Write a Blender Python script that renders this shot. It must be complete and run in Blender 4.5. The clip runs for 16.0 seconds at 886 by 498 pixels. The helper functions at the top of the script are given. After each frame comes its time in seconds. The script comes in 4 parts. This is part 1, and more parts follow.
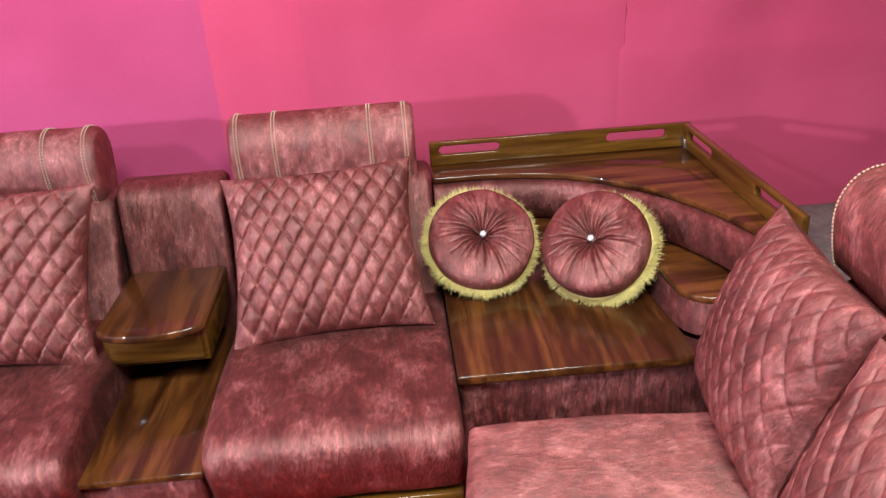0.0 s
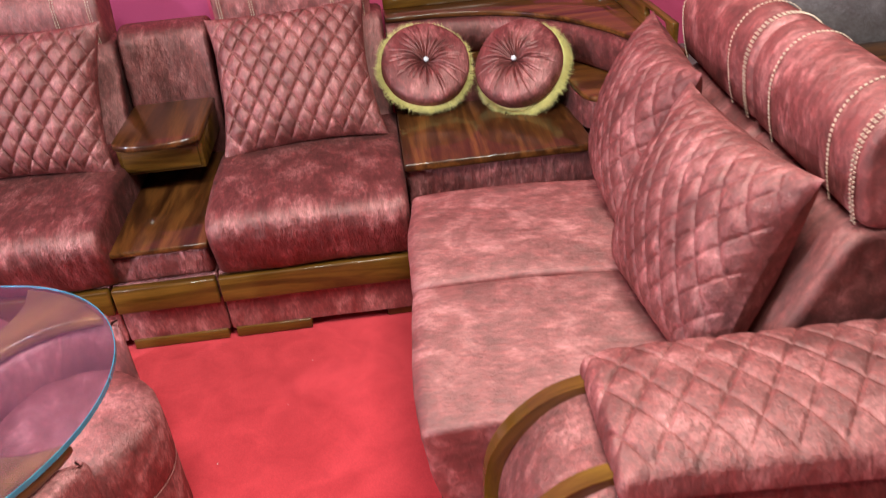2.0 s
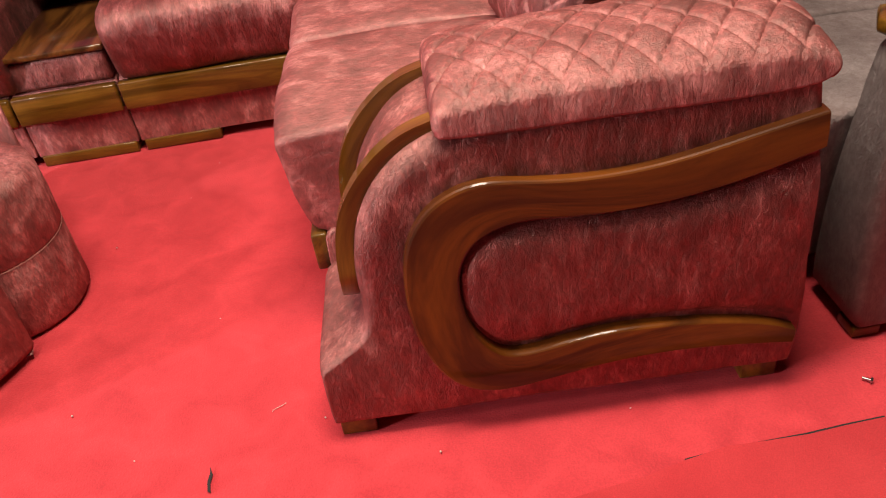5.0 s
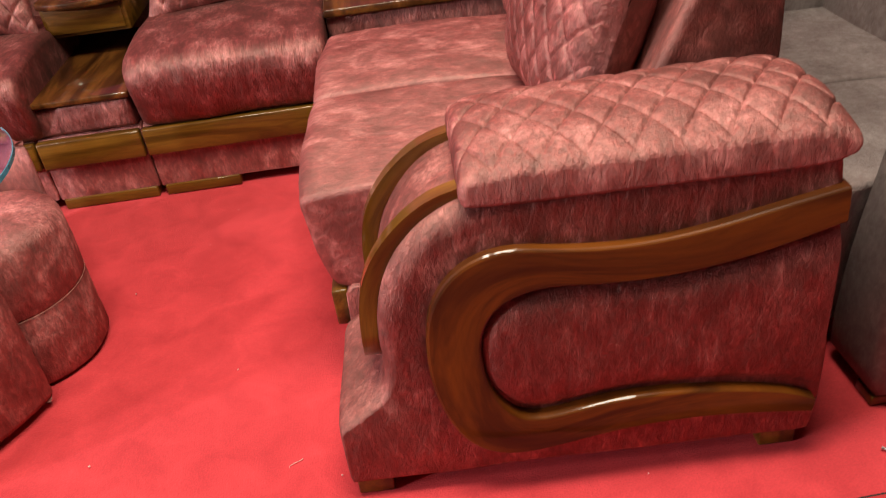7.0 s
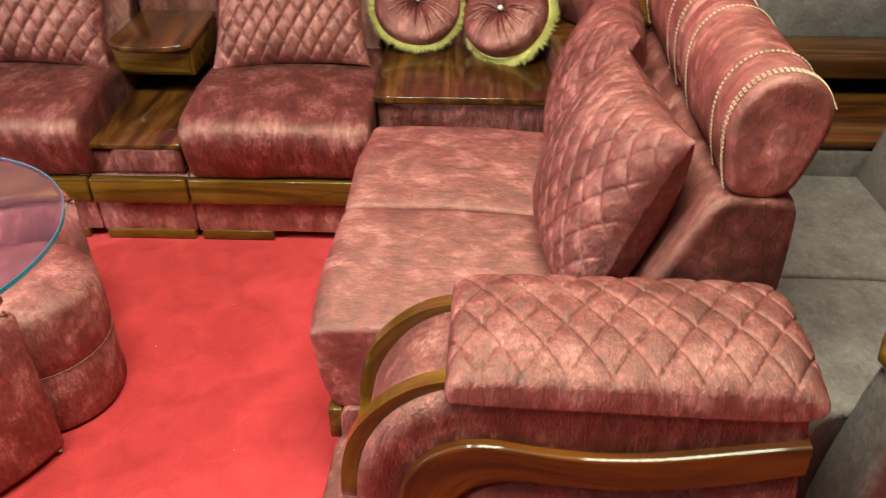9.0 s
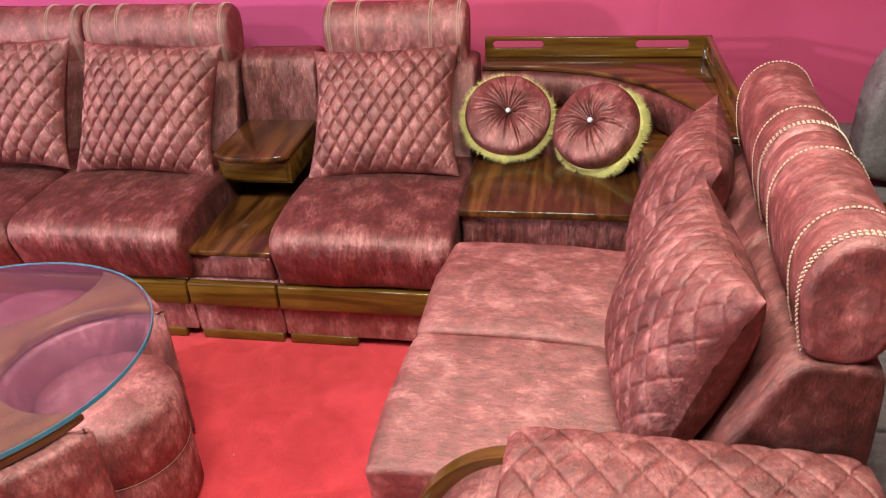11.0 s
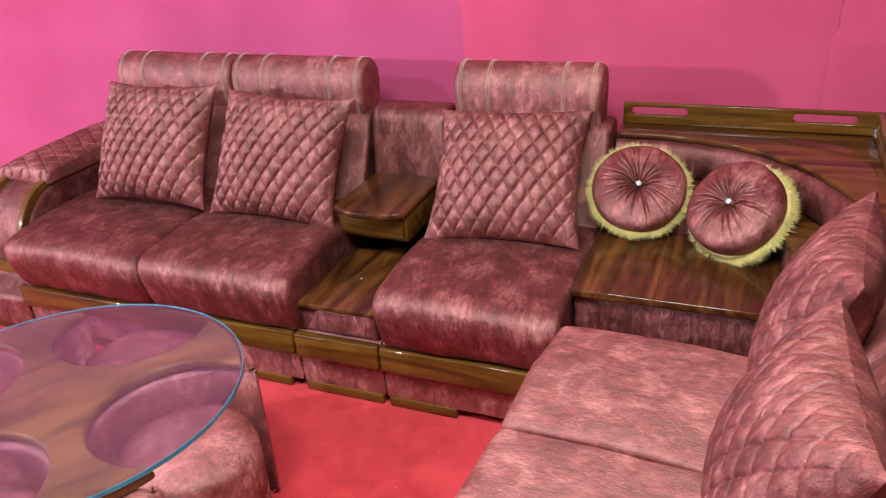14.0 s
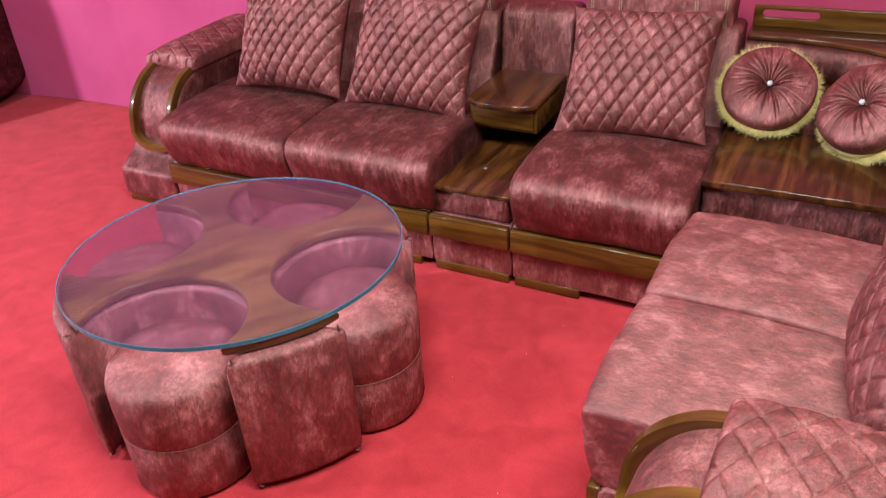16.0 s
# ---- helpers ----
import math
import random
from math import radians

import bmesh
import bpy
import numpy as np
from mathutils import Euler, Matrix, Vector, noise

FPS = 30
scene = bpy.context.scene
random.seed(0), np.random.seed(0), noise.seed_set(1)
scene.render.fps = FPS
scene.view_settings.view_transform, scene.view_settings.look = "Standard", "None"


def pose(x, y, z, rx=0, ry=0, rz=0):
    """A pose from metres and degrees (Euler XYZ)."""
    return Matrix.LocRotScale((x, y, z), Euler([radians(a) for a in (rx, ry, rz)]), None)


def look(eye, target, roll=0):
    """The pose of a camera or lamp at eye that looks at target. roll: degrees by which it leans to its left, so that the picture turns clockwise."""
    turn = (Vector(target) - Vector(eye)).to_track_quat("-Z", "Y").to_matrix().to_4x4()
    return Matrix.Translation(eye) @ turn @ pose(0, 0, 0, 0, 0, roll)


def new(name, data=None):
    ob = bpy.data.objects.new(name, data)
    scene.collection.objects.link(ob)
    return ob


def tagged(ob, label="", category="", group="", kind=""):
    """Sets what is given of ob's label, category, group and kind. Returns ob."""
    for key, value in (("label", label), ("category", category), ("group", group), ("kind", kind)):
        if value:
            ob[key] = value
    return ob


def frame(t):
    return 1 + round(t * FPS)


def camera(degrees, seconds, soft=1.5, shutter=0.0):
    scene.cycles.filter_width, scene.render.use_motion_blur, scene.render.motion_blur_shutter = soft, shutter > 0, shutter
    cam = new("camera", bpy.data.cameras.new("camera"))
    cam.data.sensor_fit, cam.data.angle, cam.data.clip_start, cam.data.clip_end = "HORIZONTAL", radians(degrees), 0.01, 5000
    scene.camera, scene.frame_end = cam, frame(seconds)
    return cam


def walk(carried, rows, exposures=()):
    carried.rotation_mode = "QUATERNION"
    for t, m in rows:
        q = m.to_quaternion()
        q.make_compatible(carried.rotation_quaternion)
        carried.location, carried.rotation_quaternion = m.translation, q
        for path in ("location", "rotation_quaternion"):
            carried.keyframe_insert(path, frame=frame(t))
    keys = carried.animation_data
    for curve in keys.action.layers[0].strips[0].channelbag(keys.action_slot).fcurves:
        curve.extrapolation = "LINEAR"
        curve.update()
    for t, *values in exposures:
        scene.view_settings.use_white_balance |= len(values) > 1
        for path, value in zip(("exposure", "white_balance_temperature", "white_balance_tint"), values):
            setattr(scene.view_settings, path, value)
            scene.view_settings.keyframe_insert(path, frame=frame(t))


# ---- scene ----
cam = camera(59.0, 16.0, soft=1.1, shutter=0.4)
PATH = [
    (0, (-0.141, -1.32, 1.416), (-0.057, 0.488, 0.565), -3.7),
    (0.5, (-0.214, -1.4, 1.386), (-0.142, 0.402, 0.521), -4.2),
    (1, (-0.233, -1.543, 1.381), (-0.152, 0.243, 0.485), -6.3),
    (1.5, (-0.174, -1.698, 1.385), (-0.075, 0.048, 0.415), -4.8),
    (2, (-0.086, -1.849, 1.371), (0.009, -0.154, 0.313), -5.3),
    (2.5, (-0.079, -1.929, 1.357), (0.08, -0.275, 0.245), -6.9),
    (3, (-0.064, -2.004, 1.261), (0.191, -0.458, 0.017), -4.7),
    (3.5, (0.045, -2.043, 1.184), (0.315, -0.529, -0.095), -2.8),
    (3.7, (0.103, -2.053, 1.087), (0.343, -0.523, -0.179), -2.9),
    (5.8, (0.087, -2.098, 1.014), (0.121, -0.466, -0.141), -9.1),
    (6, (0.083, -2.096, 1.018), (0.113, -0.458, -0.129), -8.9),
    (6.5, (0.082, -2.083, 1.018), (0.121, -0.433, -0.111), -8.8),
    (7, (0.081, -2.076, 1.064), (0.161, -0.417, -0.05), -7.1),
    (7.5, (0.052, -2.075, 1.136), (0.185, -0.412, 0.033), -4.4),
    (8, (0.02, -2.068, 1.201), (0.169, -0.41, 0.092), -2.7),
    (8.5, (0.059, -2.031, 1.271), (0.221, -0.38, 0.154), 0.3),
    (9, (0.158, -1.982, 1.358), (0.142, -0.339, 0.217), 0.6),
    (9.5, (0.201, -1.966, 1.399), (0.037, -0.314, 0.283), -0.0),
    (10, (0.232, -1.979, 1.425), (-0.011, -0.297, 0.37), -1.8),
    (10.2, (0.234, -1.978, 1.429), (-0.038, -0.286, 0.399), -2.4),
    (12.3, (0.292, -1.702, 1.485), (-0.106, 0.028, 0.564), -2.2),
    (12.5, (0.287, -1.707, 1.468), (-0.154, 0.024, 0.57), -2.0),
    (13, (0.316, -1.696, 1.483), (-0.25, 0.002, 0.59), -3.3),
    (13.5, (0.339, -1.694, 1.481), (-0.301, -0.018, 0.597), -4.3),
    (14, (0.351, -1.704, 1.483), (-0.359, -0.058, 0.597), -4.0),
    (14.5, (0.331, -1.742, 1.482), (-0.456, -0.133, 0.593), -4.4),
    (15, (0.27, -1.843, 1.49), (-0.536, -0.253, 0.584), -5.6),
    (15.5, (0.237, -1.947, 1.488), (-0.57, -0.394, 0.519), -4.8),
    (16, (0.215, -1.985, 1.476), (-0.593, -0.486, 0.427), -3.8),
]
EXPOSURES = [(0.0, 0.01, 6000, 5), (1.5, 0.03, 5850, 3), (2.0, 0.03, 5900, 0), (2.5, 0.06, 6250, -12), (3.0, 0.06, 6650, -22), (3.5, -0.06, 7350, -10), (6.0, -0.09, 7500, 12), (7.0, -0.14, 7400, 4), (7.5, -0.14, 7300, -6), (8.0, -0.09, 7100, -18), (9.0, 0.03, 6850, -24), (9.5, 0.03, 6650, -26), (10.2, 0.06, 6400, -16), (12.3, 0.01, 6000, 2), (14.0, -0.08, 5975, 5), (16.0, -0.23, 5950, 8)]
walk(cam, [(t, look(eye, target, roll)) for t, eye, target, roll in PATH], EXPOSURES)

# ---- world and lamps ----
world = bpy.data.worlds.new("world")
scene.world = world
world.use_nodes = True
world.node_tree.nodes["Background"].inputs[0].default_value = (0.9, 0.92, 1.0, 1)
world.node_tree.nodes["Background"].inputs[1].default_value = 0.015
WHITE = (1.0, 0.95, 0.9)


# ---- materials ----
def material(name):
    m = bpy.data.materials.new(name)
    m.use_nodes = True
    t = m.node_tree
    return m, t.nodes, t.links, t.nodes["Principled BSDF"]


def texture_space(nodes, links, scale=(1, 1, 1), rotation=(0, 0, 0), output="Object"):
    coord = nodes.new("ShaderNodeTexCoord")
    mapping = nodes.new("ShaderNodeMapping")
    mapping.inputs["Scale"].default_value = scale
    mapping.inputs["Rotation"].default_value = rotation
    links.new(coord.outputs[output], mapping.inputs["Vector"])
    return mapping.outputs["Vector"]


def noise_node(nodes, links, vector, scale, detail=4.0, rough=0.55, distortion=0.0):
    n = nodes.new("ShaderNodeTexNoise")
    n.inputs["Scale"].default_value = scale
    n.inputs["Detail"].default_value = detail
    n.inputs["Roughness"].default_value = rough
    n.inputs["Distortion"].default_value = distortion
    links.new(vector, n.inputs["Vector"])
    return n.outputs["Fac"]


def ramp(nodes, links, fac, stops):
    r = nodes.new("ShaderNodeValToRGB")
    e = r.color_ramp.elements
    while len(e) < len(stops):
        e.new(0.5)
    for k, (p, c) in enumerate(stops):
        e[k].position, e[k].color = p, (*c, 1)
    links.new(fac, r.inputs["Fac"])
    return r.outputs["Color"]


def mix(nodes, links, fac, a, b, kind="MIX"):
    n = nodes.new("ShaderNodeMix")
    n.data_type, n.blend_type = "RGBA", kind
    for socket, value in ((n.inputs[0], fac), (n.inputs[6], a), (n.inputs[7], b)):
        if isinstance(value, (int, float)):
            socket.default_value = value
        elif isinstance(value, tuple):
            socket.default_value = (*value, 1)
        else:
            links.new(value, socket)
    return n.outputs[2]


def bump(nodes, links, bsdf, height, strength, distance):
    b = nodes.new("ShaderNodeBump")
    b.inputs["Strength"].default_value = strength
    b.inputs["Distance"].default_value = distance
    links.new(height, b.inputs["Height"])
    links.new(b.outputs["Normal"], bsdf.inputs["Normal"])


PILE = ((0.062, 0.0080, 0.0076), (0.146, 0.0285, 0.0272), (0.300, 0.1040, 0.0985))


def velvet(name, nap=(0.0, 0.0, 0.0), streak=(46, 16, 14), shades=PILE, gloss=0.16, crush=0.42):
    """Crushed plush: nap (object space) tilts the shading normals to make a part lighter or darker; the pile is crushed
    this way and that, so that patches and streaks of it turn to or from the light, and a like mottle is put into the
    colour.
    """
    m, nodes, links, bsdf = material(name)
    patch = noise_node(nodes, links, texture_space(nodes, links, (1.2, 1.0, 0.8)), 11.0, 9.0, 0.66, 0.3)
    fibre = noise_node(nodes, links, texture_space(nodes, links, streak), 2.4, 7.0, 0.70, 0.9)
    dark, mid, light = shades
    colour = ramp(nodes, links, patch, [(0.36, dark), (0.5, mid), (0.65, light)])
    shade = ramp(nodes, links, fibre, [(0.35, (0.38, 0.34, 0.34)), (0.5, (0.95, 0.93, 0.93)), (0.64, (1.70, 1.76, 1.76))])
    colour = mix(nodes, links, min(0.85, 2.5 * crush), colour, shade, "MULTIPLY")
    tuft = noise_node(nodes, links, texture_space(nodes, links, tuple(0.1 + 0.9 * q / max(streak) for q in streak)), 75.0, 5.0, 0.62, 0.5)
    colour = mix(nodes, links, min(0.55, 1.6 * crush), colour, ramp(nodes, links, tuft, [(0.36, (0.50, 0.46, 0.46)), (0.5, (0.98, 0.97, 0.97)), (0.64, (1.55, 1.60, 1.60))]), "MULTIPLY")
    links.new(colour, bsdf.inputs["Base Color"])
    bsdf.inputs["Roughness"].default_value = 0.9
    bsdf.inputs["Specular IOR Level"].default_value = 0.0
    hairs = noise_node(nodes, links, texture_space(nodes, links, (1.0, 0.6, 0.35)), 380.0, 3.0, 0.6)
    rough = nodes.new("ShaderNodeMath")
    rough.operation = "MULTIPLY_ADD"
    rough.inputs[1].default_value = 0.5
    links.new(hairs, rough.inputs[0])
    links.new(fibre, rough.inputs[2])
    relief = nodes.new("ShaderNodeBump")
    relief.inputs["Strength"].default_value, relief.inputs["Distance"].default_value = 0.9, 0.0030
    links.new(rough.outputs[0], relief.inputs["Height"])
    # normal tilt: nap sets the part's lightness, noise leans each crushed patch
    lie = nodes.new("ShaderNodeTexNoise")
    lie.inputs["Scale"].default_value, lie.inputs["Detail"].default_value, lie.inputs["Roughness"].default_value = 48.0, 6.0, 0.70
    links.new(texture_space(nodes, links, tuple(q / max(streak) for q in streak)), lie.inputs["Vector"])
    spread = nodes.new("ShaderNodeVectorMath")
    spread.operation = "MULTIPLY_ADD"
    spread.inputs[1].default_value = (crush * 3.0,) * 3
    spread.inputs[2].default_value = tuple(q - crush * 1.5 for q in nap)
    links.new(lie.outputs["Color"], spread.inputs[0])
    turn = nodes.new("ShaderNodeVectorTransform")
    turn.vector_type, turn.convert_from, turn.convert_to = "VECTOR", "OBJECT", "WORLD"
    links.new(spread.outputs[0], turn.inputs[0])
    lean = nodes.new("ShaderNodeVectorMath")
    lean.operation = "ADD"
    links.new(relief.outputs["Normal"], lean.inputs[0])
    links.new(turn.outputs[0], lean.inputs[1])
    unit = nodes.new("ShaderNodeVectorMath")
    unit.operation = "NORMALIZE"
    links.new(lean.outputs[0], unit.inputs[0])
    links.new(unit.outputs[0], bsdf.inputs["Normal"])
    # the satin gleam of the pile's tips
    gleam = nodes.new("ShaderNodeBsdfGlossy")
    gleam.inputs["Color"].default_value = (1.0, 0.60, 0.55, 1)
    gleam.inputs["Roughness"].default_value = 0.54
    tips = nodes.new("ShaderNodeVectorMath")
    tips.operation = "MULTIPLY_ADD"
    tips.inputs[1].default_value = (0.5, 0.5, 0.5)
    links.new(turn.outputs[0], tips.inputs[0])
    links.new(relief.outputs["Normal"], tips.inputs[2])
    level = nodes.new("ShaderNodeVectorMath")
    level.operation = "NORMALIZE"
    links.new(tips.outputs[0], level.inputs[0])
    links.new(level.outputs[0], gleam.inputs["Normal"])
    both = nodes.new("ShaderNodeMixShader")
    both.inputs[0].default_value = gloss
    links.new(bsdf.outputs[0], both.inputs[1])
    links.new(gleam.outputs[0], both.inputs[2])
    links.new(both.outputs[0], nodes["Material Output"].inputs["Surface"])
    return m


def lacquered_wood(name, dark, light, grain_axis=0, gloss=0.7, bent=False):
    """Varnished rosewood: long wavy grain with broad dark figure and fine veins under a clear glossy coat."""
    m, nodes, links, bsdf = material(name)
    scale = [9.0, 9.0, 9.0]
    scale[grain_axis] = 0.9
    space = texture_space(nodes, links, tuple(scale), output="UV" if bent else "Object")
    broad = noise_node(nodes, links, space, 1.1, 4.0, 0.55, 1.8)
    figure = noise_node(nodes, links, space, 2.6, 5.0, 0.6, 2.6)
    fine = noise_node(nodes, links, space, 11.0, 6.0, 0.7, 0.5)
    colour = ramp(nodes, links, broad, [(0.30, tuple(c * 0.55 for c in dark)), (0.44, dark), (0.58, light), (0.75, tuple(c * 0.85 for c in light))])
    bands = ramp(nodes, links, figure, [(0.34, (0.34, 0.27, 0.22)), (0.47, (0.90, 0.88, 0.86)), (0.66, (1.12, 1.12, 1.10))])
    veins = ramp(nodes, links, fine, [(0.34, (0.70, 0.66, 0.62)), (0.55, (1.04, 1.04, 1.04))])
    colour = mix(nodes, links, 0.42, colour, bands, "MULTIPLY")
    links.new(mix(nodes, links, 0.7, colour, veins, "MULTIPLY"), bsdf.inputs["Base Color"])
    bsdf.inputs["Roughness"].default_value = 0.40
    bsdf.inputs["Specular IOR Level"].default_value = 0.15
    bsdf.inputs["Coat Weight"].default_value = gloss
    bsdf.inputs["Coat Roughness"].default_value = 0.06
    bump(nodes, links, bsdf, fine, 0.06, 0.001)
    return m


def cloth(name, a, b, scale=3.0, weave=700.0, rough=0.9, relief=0.25, sheen=0.15):
    """Plain woven or felted cloth with broad unevenness and a fine texture."""
    m, nodes, links, bsdf = material(name)
    space = texture_space(nodes, links)
    broad = noise_node(nodes, links, space, scale, 5.0, 0.55, 0.6)
    fine = noise_node(nodes, links, space, weave, 2.0, 0.5)
    colour = ramp(nodes, links, broad, [(0.3, a), (0.7, b)])
    speck = ramp(nodes, links, fine, [(0.3, (0.86, 0.86, 0.86)), (0.7, (1.1, 1.1, 1.1))])
    links.new(mix(nodes, links, 0.7, colour, speck, "MULTIPLY"), bsdf.inputs["Base Color"])
    bsdf.inputs["Roughness"].default_value = rough
    bsdf.inputs["Specular IOR Level"].default_value = 0.15
    bsdf.inputs["Sheen Weight"].default_value = sheen
    bump(nodes, links, bsdf, fine, relief, 0.002)
    return m


def plain(name, colour, rough=0.5, metal=0.0):
    m, nodes, links, bsdf = material(name)
    space = texture_space(nodes, links)
    n = noise_node(nodes, links, space, 30.0)
    links.new(ramp(nodes, links, n, [(0.3, tuple(c * 0.85 for c in colour)), (0.7, tuple(min(1, c * 1.1) for c in colour))]), bsdf.inputs["Base Color"])
    bsdf.inputs["Roughness"].default_value = rough
    bsdf.inputs["Metallic"].default_value = metal
    return m


def glass_material(name, tint):
    m, nodes, links, bsdf = material(name)
    bsdf.inputs["Base Color"].default_value = (*tint, 1)
    bsdf.inputs["Roughness"].default_value = 0.0
    bsdf.inputs["IOR"].default_value = 1.5
    bsdf.inputs["Transmission Weight"].default_value = 0.985
    return m


# Same pile colours; each nap tilts normals to put light or shade in parts.
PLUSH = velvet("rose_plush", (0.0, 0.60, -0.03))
PLUSH_LIT = velvet("rose_plush_lit", (0.15, -0.10, 0.15), (46, 16, 16))
PLUSH_LIT_SEAT = velvet("rose_plush_lit_seat", (0.55, -0.15, 0.10), (46, 16, 20), crush=0.28)
PLUSH_COVER = velvet("rose_plush_shaded_cover", (0.0, -0.32, 0.0), (46, 18, 30), gloss=0.17)
PLUSH_SIDE = velvet("rose_plush_shaded_side", (0.0, 0.55, -0.12), (40, 40, 18))
PLUSH_TILT_UP = velvet("rose_plush_tilt_up", (0.0, 0.0, 0.20), (46, 46, 16))
GREY_PLUSH = velvet("grey_mauve_plush", (0.0, 0.0, -0.15), (34, 34, 20), ((0.128, 0.109, 0.108), (0.160, 0.137, 0.136), (0.200, 0.174, 0.172)), gloss=0.06, crush=0.10)
DARK_PLUSH = velvet("dark_maroon_plush", shades=((0.035, 0.008, 0.010), (0.05, 0.011, 0.013), (0.075, 0.018, 0.02)), gloss=0.03)
WOOD = lacquered_wood("lacquered_rosewood", (0.056, 0.018, 0.005), (0.132, 0.047, 0.011), 0)
WOOD_Y = lacquered_wood("lacquered_rosewood_lengthwise", (0.056, 0.018, 0.005), (0.132, 0.047, 0.011), 1)
WOOD_TRIM = lacquered_wood("lacquered_teak_trim", (0.080, 0.033, 0.004), (0.150, 0.068, 0.009), 0)
# Bent copy is darkened for shade under the pad; hoop copy is lighter.
WOOD_BENT = lacquered_wood("shaded_teak_bent", (0.056, 0.0145, 0.0024), (0.136, 0.038, 0.005), 0, 0.55, True)
WOOD_HOOP = lacquered_wood("lacquered_teak_hoop", (0.105, 0.046, 0.005), (0.200, 0.096, 0.012), 0, 0.9, True)
# Rosewood made lighter to carry the veil that the glass reflects.
WOOD_TABLE = lacquered_wood("veil_lightened_rosewood", (0.100, 0.043, 0.011), (0.195, 0.090, 0.024), 0)
WOOD_TABLE.node_tree.nodes["Principled BSDF"].inputs["Coat Weight"].default_value = 1.0
CARPET = cloth("red_felt_carpet", (0.44, 0.033, 0.042), (0.58, 0.049, 0.060), 11.0, 300.0, 0.95, 0.6, 0.10)
CARPET_WORN = cloth("worn_red_carpet", (0.38, 0.022, 0.028), (0.49, 0.038, 0.044), 4.0, 420.0, 0.95, 0.35, 0.2)
LINT = plain("pale_lint", (0.6, 0.5, 0.45), 0.8)
WALL_CLOTH = cloth("pink_wall_cloth", (0.50, 0.060, 0.138), (0.60, 0.084, 0.183), 1.6, 500.0, 0.85, 0.12, 0.2)
WALL_ROSE = cloth("rose_wall_cloth", (0.57, 0.066, 0.150), (0.65, 0.092, 0.200), 1.6, 500.0, 0.85, 0.12, 0.2)
# Magenta tone puts the bluish light of the left wall into the colour.
WALL_COOL_LIT = cloth("cool_lit_wall_cloth", (0.48, 0.066, 0.180), (0.58, 0.094, 0.235), 1.6, 500.0, 0.85, 0.12, 0.2)
ROOM_PAINT = cloth("dull_room_paint", (0.07, 0.05, 0.05), (0.09, 0.065, 0.065), 1.0, 200.0)
CEILING_PAINT = cloth("grey_ceiling_paint", (0.07, 0.068, 0.068), (0.09, 0.087, 0.087), 1.0, 200.0)
FRINGE = plain("yellow_gold_fringe", (0.74, 0.66, 0.26), 0.55)
STITCH = plain("cream_gold_thread", (0.58, 0.44, 0.32), 0.5)
SEAM = plain("rose_seam_thread", (0.34, 0.17, 0.14), 0.6)
CRYSTAL = plain("silver_crystal", (0.88, 0.88, 0.92), 0.12, 0.15)
STEEL = plain("steel_fitting", (0.5, 0.5, 0.5), 0.3, 1.0)
BLACK = plain("black_shadow_gap", (0.012, 0.01, 0.01), 0.8)
# Lavender tint stands in for the reflected veil and shade beneath the pane.
GLASS = glass_material("reflection_tinted_glass", (0.55, 0.53, 0.65))
GLASS_EDGE = plain("blue_green_glass_edge", (0.09, 0.46, 0.60), 0.08)
GLASS_EDGE.node_tree.nodes["Principled BSDF"].inputs["Transmission Weight"].default_value = 0.55


# ---- mesh helpers ----
def thing(name, label, category, m=None, group="", kind=""):
    ob = new(name)
    ob.empty_display_size = 0.1
    if m is not None:
        ob.matrix_basis = m
    return tagged(ob, label, category, group, kind)


def part(name, bm, mat, parent=None, label="", smooth=True, m=None):
    me = bpy.data.meshes.new(name)
    bmesh.ops.recalc_face_normals(bm, faces=bm.faces)
    bm.to_mesh(me)
    bm.free()
    for mm in (mat if isinstance(mat, (list, tuple)) else (mat,)):
        me.materials.append(mm)
    if smooth:
        me.polygons.foreach_set("use_smooth", [True] * len(me.polygons))
        if smooth != "all":
            me.set_sharp_from_angle(angle=radians(50 if smooth is True else smooth))
    ob = new(name, me)
    if parent is not None:
        ob.parent = parent
    if m is not None:
        ob.matrix_basis = m
    if label:
        ob["label"] = label
    return ob


def along_grain(bm, rings, loose=0.0):
    """UV in metres: u along a bar made of rings, v round it, so that the grain follows its bends."""
    layer = bm.loops.layers.uv.new("grain")
    at, run = {}, 0.0
    for i, ring in enumerate(rings):
        if i:
            run += (ring[0].co - rings[i - 1][0].co).length
        for k, v in enumerate(ring):
            at[v] = (run, loose + (v.co - ring[0].co).length)
    for f in bm.faces:
        for corner in f.loops:
            corner[layer].uv = at[corner.vert]


def chaikin(points, rounds=2, closed=True):
    p = [Vector(q) for q in points]
    for _ in range(rounds):
        out = []
        n = len(p)
        for i in range(n if closed else n - 1):
            a, b = p[i], p[(i + 1) % n]
            out += [a * 0.75 + b * 0.25, a * 0.25 + b * 0.75]
        p = out if closed else [p[0]] + out + [p[-1]]
    return p


def resample(points, step, closed=True):
    p = [Vector(q) for q in points]
    if closed:
        p = p + [p[0]]
    lengths = [0.0]
    for a, b in zip(p, p[1:]):
        lengths.append(lengths[-1] + (b - a).length)
    n = max(4, int(round(lengths[-1] / step)))
    out, k = [], 0
    for i in range(n if closed else n + 1):
        s = lengths[-1] * i / n
        while k < len(p) - 2 and lengths[k + 1] < s:
            k += 1
        span = lengths[k + 1] - lengths[k]
        out.append(p[k].lerp(p[k + 1], (s - lengths[k]) / span if span > 1e-9 else 0))
    return out


